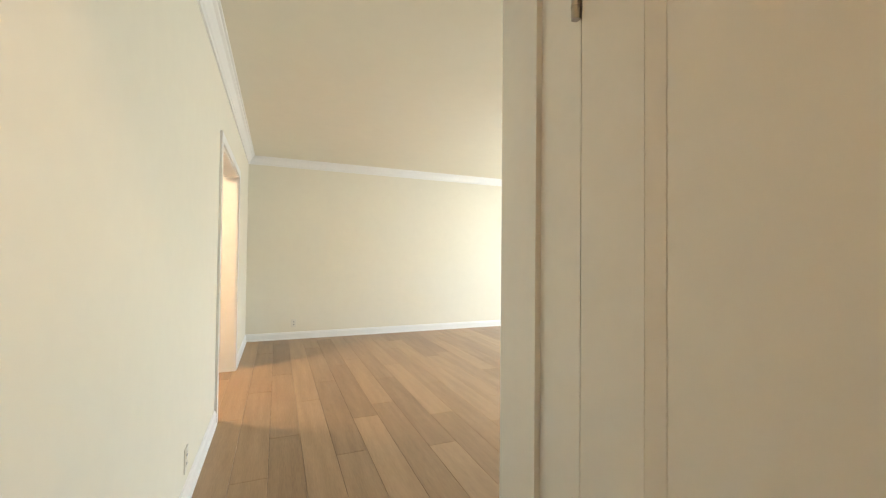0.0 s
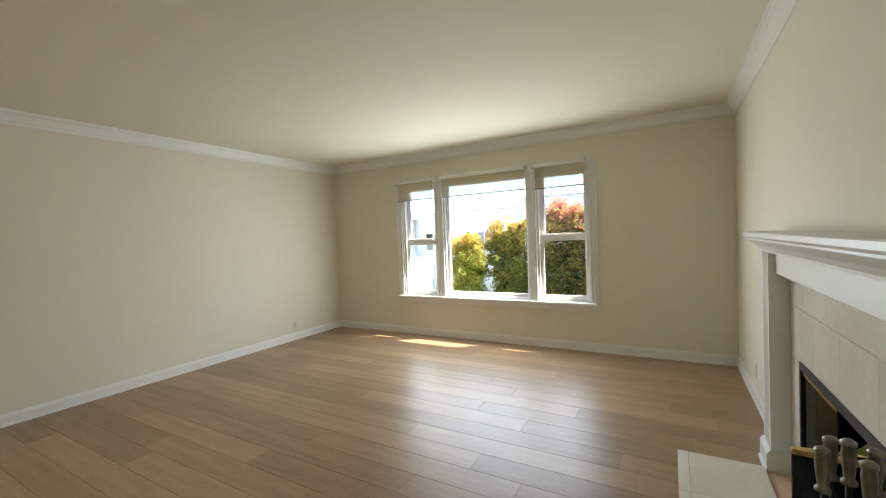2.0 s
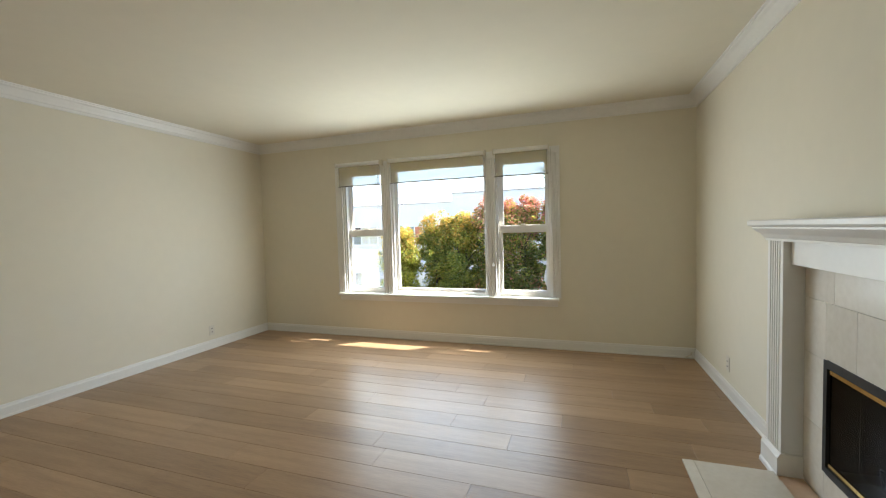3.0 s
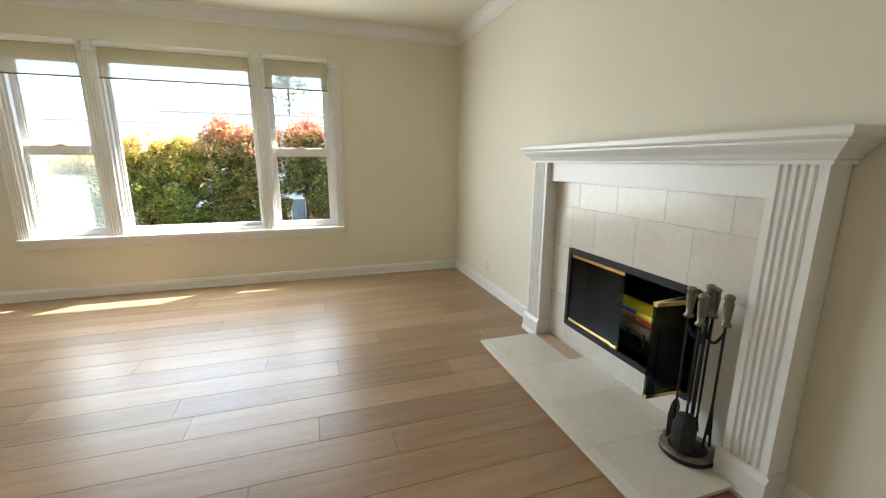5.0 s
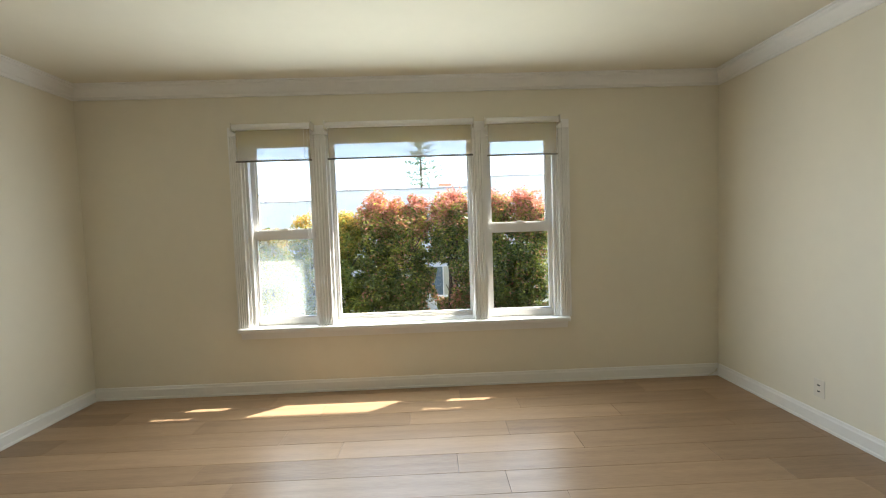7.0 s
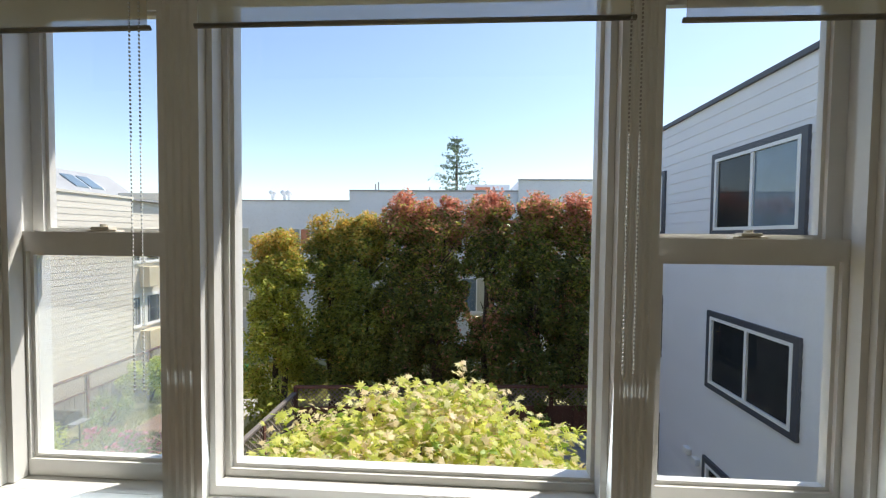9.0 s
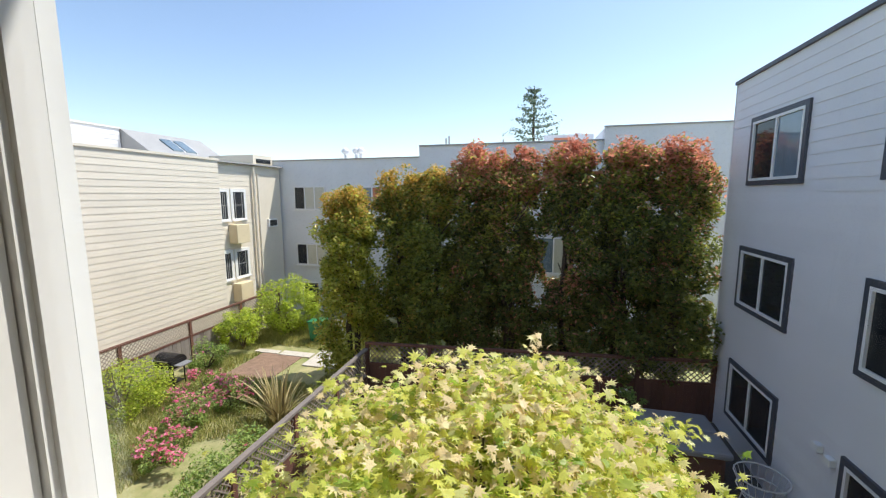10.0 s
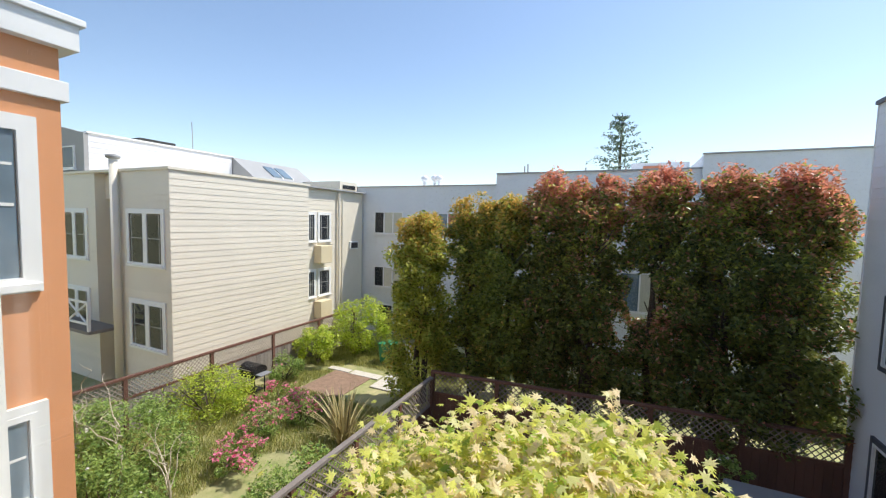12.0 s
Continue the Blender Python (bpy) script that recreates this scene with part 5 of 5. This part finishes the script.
for k in range(95):
    a, lean, ln = prg.uniform(0, 6.283), prg.uniform(0.05, 0.95), prg.uniform(1.0, 1.7)
    d = Vector((math.cos(a), math.sin(a), 0))
    side = Vector((-d.y, d.x, 0))
    c = Vector((-7.0, 13.0, GZ)) + d * prg.uniform(0, 0.2)
    prev = None
    for s in range(6):
        f = s / 5
        q = c + d * (ln * lean * f ** 1.4) + Vector((0, 0, ln * (f - 0.42 * lean * f * f)))
        w = 0.035 * (1 - f * 0.93) + 0.002
        cur = (bm.verts.new(q - side * w), bm.verts.new(q + side * w))
        if prev:
            bm.faces.new((prev[0], prev[1], cur[1], cur[0]))
        prev = cur
part("leaves", bm, FLAXL, flax)

# bare pale stems
for i, (x, y, h) in enumerate(((-10.6, 8.8, 2.9), (-9.2, 8.9, 2.5), (-7.9, 9.0, 1.9))):
    prg = random.Random(90 + i)
    bm = bmesh.new()
    limb(bm, (x, y, GZ), (x + 0.1, y, GZ + h * 0.6), 0.03, 0.02, prg, 4, 0.05)
    for k in range(7):
        z = GZ + h * (0.45 + 0.05 * k)
        e = (x + prg.uniform(-0.8, 0.8), y + prg.uniform(-0.5, 0.5), z + prg.uniform(0.3, 0.8))
        limb(bm, (x + 0.08, y, z), e, 0.012, 0.004, prg, 4, 0.05)
        for _ in range(3):
            limb(bm, e, (e[0] + prg.uniform(-0.25, 0.25), e[1] + prg.uniform(-0.2, 0.2), e[2] + prg.uniform(0, 0.2)), 0.005, 0.002, prg, 2, 0.02)
    thing("bare_shrub", bm, TWIG, "leafless pale branching stem standing above the roses", "shrub", "bare stems")

# grass
rng = np.random.default_rng(70)
n = 60000
g = np.stack([rng.uniform(-12.4, -5.5, n), rng.uniform(7, 20.5, n), np.full(n, GZ)], axis=1)
patch = np.array([noise.noise(Vector((x * 0.45, y * 0.45, 3.0))) for x, y, z in g])
g = g[(patch > -0.3) & ~((g[:, 0] > -10.6) & (g[:, 0] < -7.2) & (g[:, 1] > 15.0) & (g[:, 1] < 17.8))]
lawn = base("grass", (-9, 13, GZ), "thin rough garden grass, green and straw coloured", "grass", kind="stuff")
leaf_cloud("blades", g, 0.17, GRASS, lawn, 71, 0.65, "blade")

# pine beyond the roofs
prg = random.Random(5)
PX, PY = -1.8, 62.0
pine = base("norfolk_pine", (PX, PY, GZ), "tall symmetrical pine with tiered branches beyond the roofs", "tree")
part("trunk", tube(bmesh.new(), (PX, PY, GZ), (PX, PY, 15.5), 0.45, 0.06, 10), BARK, pine)
pts = []
rng = np.random.default_rng(6)
z = 5.6
while z < 15.45:
    rad = 0.4 + 4.9 * ((15.7 - z) / 10.1) ** 0.8
    for k in range(9):
        a = prg.uniform(0, 6.283)
        r = rad * prg.uniform(0.75, 1.1)
        t = rng.uniform(0.1, 1, (20, 1))
        pts.append(np.array([PX, PY, z]) + t * np.array([math.cos(a) * r, math.sin(a) * r, 0.12 * r]) + rng.normal(size=(20, 3)) * 0.13 + np.array([0, 0, 1]) * (t ** 3) * 0.25)
    z += 0.78
leaf_cloud("needles", np.concatenate(pts), 0.42, PINE, pine, 15, 0.2)

# ---- garden things ----
bx, by = -9.2, 18.6
wbn = base("wheeled_bin", (bx, by, GZ), "green plastic wheeled garden bin with closed lid", "bin")
bm = extrude(bmesh.new(), [(-0.22, -0.24), (0.22, -0.24), (0.22, 0.24), (-0.22, 0.24)], lambda u, v: (bx + u, by + v, GZ + 0.08), lambda u, v: (bx + u * 1.25, by + v * 1.2, GZ + 0.86))
part("body", bm, BINM, wbn)
part("lid", boxes((bx - 0.3, bx + 0.3, by - 0.33, by + 0.33, GZ + 0.86, GZ + 0.93), bevel=0.02), BINM, wbn)
for s in (-0.22, 0.22):
    part("wheel", tube(bmesh.new(), (bx + s - 0.03, by + 0.26, GZ + 0.1), (bx + s + 0.03, by + 0.26, GZ + 0.1), 0.1, seg=16), RUBBER, wbn)
wc = base("garden_chair", (-8.2, 18.7, GZ), "white slatted folding chair leaning by the hedge", "chair")
for k in range(6):
    part("slat", boxes((-8.45 + 0.085 * k, -8.39 + 0.085 * k, 18.7, 18.72, GZ + 0.1, GZ + 0.95)), XTRIM, wc)
for z in (0.25, 0.75):
    part("rail", boxes((-8.47, -7.95, 18.721, 18.74, GZ + z, GZ + z + 0.06)), XTRIM, wc)
for x in (-8.46, -7.97):
    part("leg", boxes((x - 0.02, x + 0.02, 18.74, 18.77, GZ, GZ + 0.95)), XTRIM, wc)

gx, gy = -11.6, 14.0
grill = base("barbecue_grill", (gx, gy, GZ), "black and grey gas barbecue grill with side shelf", "grill")
part("hood", extrude(bmesh.new(), [(0.28 * math.cos(a), 0.24 * math.sin(a)) for a in [i * math.pi / 10 for i in range(11)]], lambda u, v: (gx - 0.35, gy + u, GZ + 0.85 + v), lambda u, v: (gx + 0.35, gy + u, GZ + 0.85 + v)), BLACKM, grill, "rounded dark hood")
part("body", boxes((gx - 0.35, gx + 0.35, gy - 0.27, gy + 0.27, GZ + 0.68, GZ + 0.85), bevel=0.02), BLACKM, grill)
part("hood_handle", tube(bmesh.new(), (gx - 0.25, gy - 0.31, GZ + 0.95), (gx + 0.25, gy - 0.31, GZ + 0.95), 0.015), STEEL, grill)
for s in (-0.62, 0.37):
    part("side_shelf", boxes((gx + s, gx + s + 0.25, gy - 0.22, gy + 0.22, GZ + 0.8, GZ + 0.83)), COVER, grill)
for sx in (-0.3, 0.3):
    for sy in (-0.2, 0.2):
        part("leg", tube(bmesh.new(), (gx + sx, gy + sy, GZ), (gx + sx, gy + sy, GZ + 0.68), 0.02), BLACKM, grill)
part("low_shelf", boxes((gx - 0.3, gx + 0.3, gy - 0.2, gy + 0.2, GZ + 0.2, GZ + 0.22)), BLACKM, grill)

tub = base("hot_tub", (2.47, 13.35, GZ), "hot tub under a folded grey vinyl cover on the patio", "hot tub")
part("shell", boxes((1.67, 3.27, 12.66, 14.02, GZ + 0.03, GZ + 0.85), bevel=0.12), REDWOOD, tub, "dark wooden skirt")
part("cover", boxes((1.6, 3.34, 13.35, 14.1, GZ + 0.86, GZ + 1.02), bevel=0.05), COVER, tub)
part("cover", boxes((1.6, 3.34, 12.6, 13.34, GZ + 0.86, GZ + 1.0), bevel=0.05), COVER, tub)
CHX, CHY = 3.65, 12.3
ch = base("wire_chair", (CHX, CHY, GZ + 0.03), "pale round wire garden chair on the patio", "chair")
bm = bmesh.new()
for k in range(20):
    a0, a1 = 2 * math.pi * k / 20, 2 * math.pi * (k + 1) / 20
    for r, z in ((0.42, 0.85), (0.36, 0.6), (0.26, 0.45)):
        tube(bm, (CHX + r * math.cos(a0), CHY + r * math.sin(a0), GZ + z), (CHX + r * math.cos(a1), CHY + r * math.sin(a1), GZ + z), 0.014, seg=6)
    tube(bm, (CHX + 0.42 * math.cos(a0), CHY + 0.42 * math.sin(a0), GZ + 0.85), (CHX + 0.26 * math.cos(a0), CHY + 0.26 * math.sin(a0), GZ + 0.45), 0.007, seg=5)
part("basket", bm, WIREM, ch)
part("seat_pad", lathe(bmesh.new(), CHX, CHY, [(0.24, GZ + 0.44), (0.27, GZ + 0.47), (0.2, GZ + 0.5)], 20), COVER, ch)
for k in range(4):
    a = math.pi / 4 + k * math.pi / 2
    part("leg", tube(bmesh.new(), (CHX + 0.25 * math.cos(a), CHY + 0.25 * math.sin(a), GZ + 0.45), (CHX + 0.34 * math.cos(a), CHY + 0.34 * math.sin(a), GZ + 0.03), 0.012, seg=6), WIREM, ch)

# ---- floor planks, each its own piece ----
floor_ob = bpy.data.objects["floor"]
PW, PLEN = 0.19, 1.5
plank_meshes = {}


def plank(x0, x1, y0, y1):
    key = (round(x1 - x0, 3), round(y1 - y0, 3))
    if key not in plank_meshes:
        w, d = key
        bm = bmesh.new()
        e, h = 0.0016, 0.014
        lo = [bm.verts.new(p) for p in ((0.0006, 0.0006, 0), (w - 0.0006, 0.0006, 0), (w - 0.0006, d - 0.0006, 0), (0.0006, d - 0.0006, 0))]
        mi = [bm.verts.new(p) for p in ((0.0006, 0.0006, h - 0.0012), (w - 0.0006, 0.0006, h - 0.0012), (w - 0.0006, d - 0.0006, h - 0.0012), (0.0006, d - 0.0006, h - 0.0012))]
        hi = [bm.verts.new(p) for p in ((e, e, h), (w - e, e, h), (w - e, d - e, h), (e, d - e, h))]
        for a, b in ((lo, mi), (mi, hi)):
            for i in range(4):
                bm.faces.new((a[i], a[(i + 1) % 4], b[(i + 1) % 4], b[i]))
        bm.faces.new(hi)
        plank_meshes[key] = mesh_of("plank", bm, PLANK)
    o = new("plank", plank_meshes[key])
    o.location = (x0, y0, -0.014)
    o.parent = floor_ob


prg = random.Random(12)
row = 0
yy = 2.188 - PW * 17
starts = [0.0, 0.55, 1.05, 0.3, 0.8, 1.25]
while yy < YW:
    y0, y1 = max(yy, YB - 2.08), min(yy + PW, YW - 0.002)
    xa, xb = XL, (HX if yy < 1.05 else XR + 0.16)
    x = xa - starts[row % 6] - prg.uniform(0, 0.2)
    while x < xb:
        x0, x1 = max(x, xa), min(x + PLEN, xb)
        if x1 - x0 > 0.02:
            plank(x0, x1, y0, y1)
        x += PLEN
    yy += PW
    row += 1
yy = 2.188 - PW * 18
while yy > YB - 2.2:
    for x in (-2.9, -1.4, 0.1):
        plank(max(x, XL), min(x + PLEN, 0.4), max(yy, YB - 2.08), yy + PW)
    yy -= PW
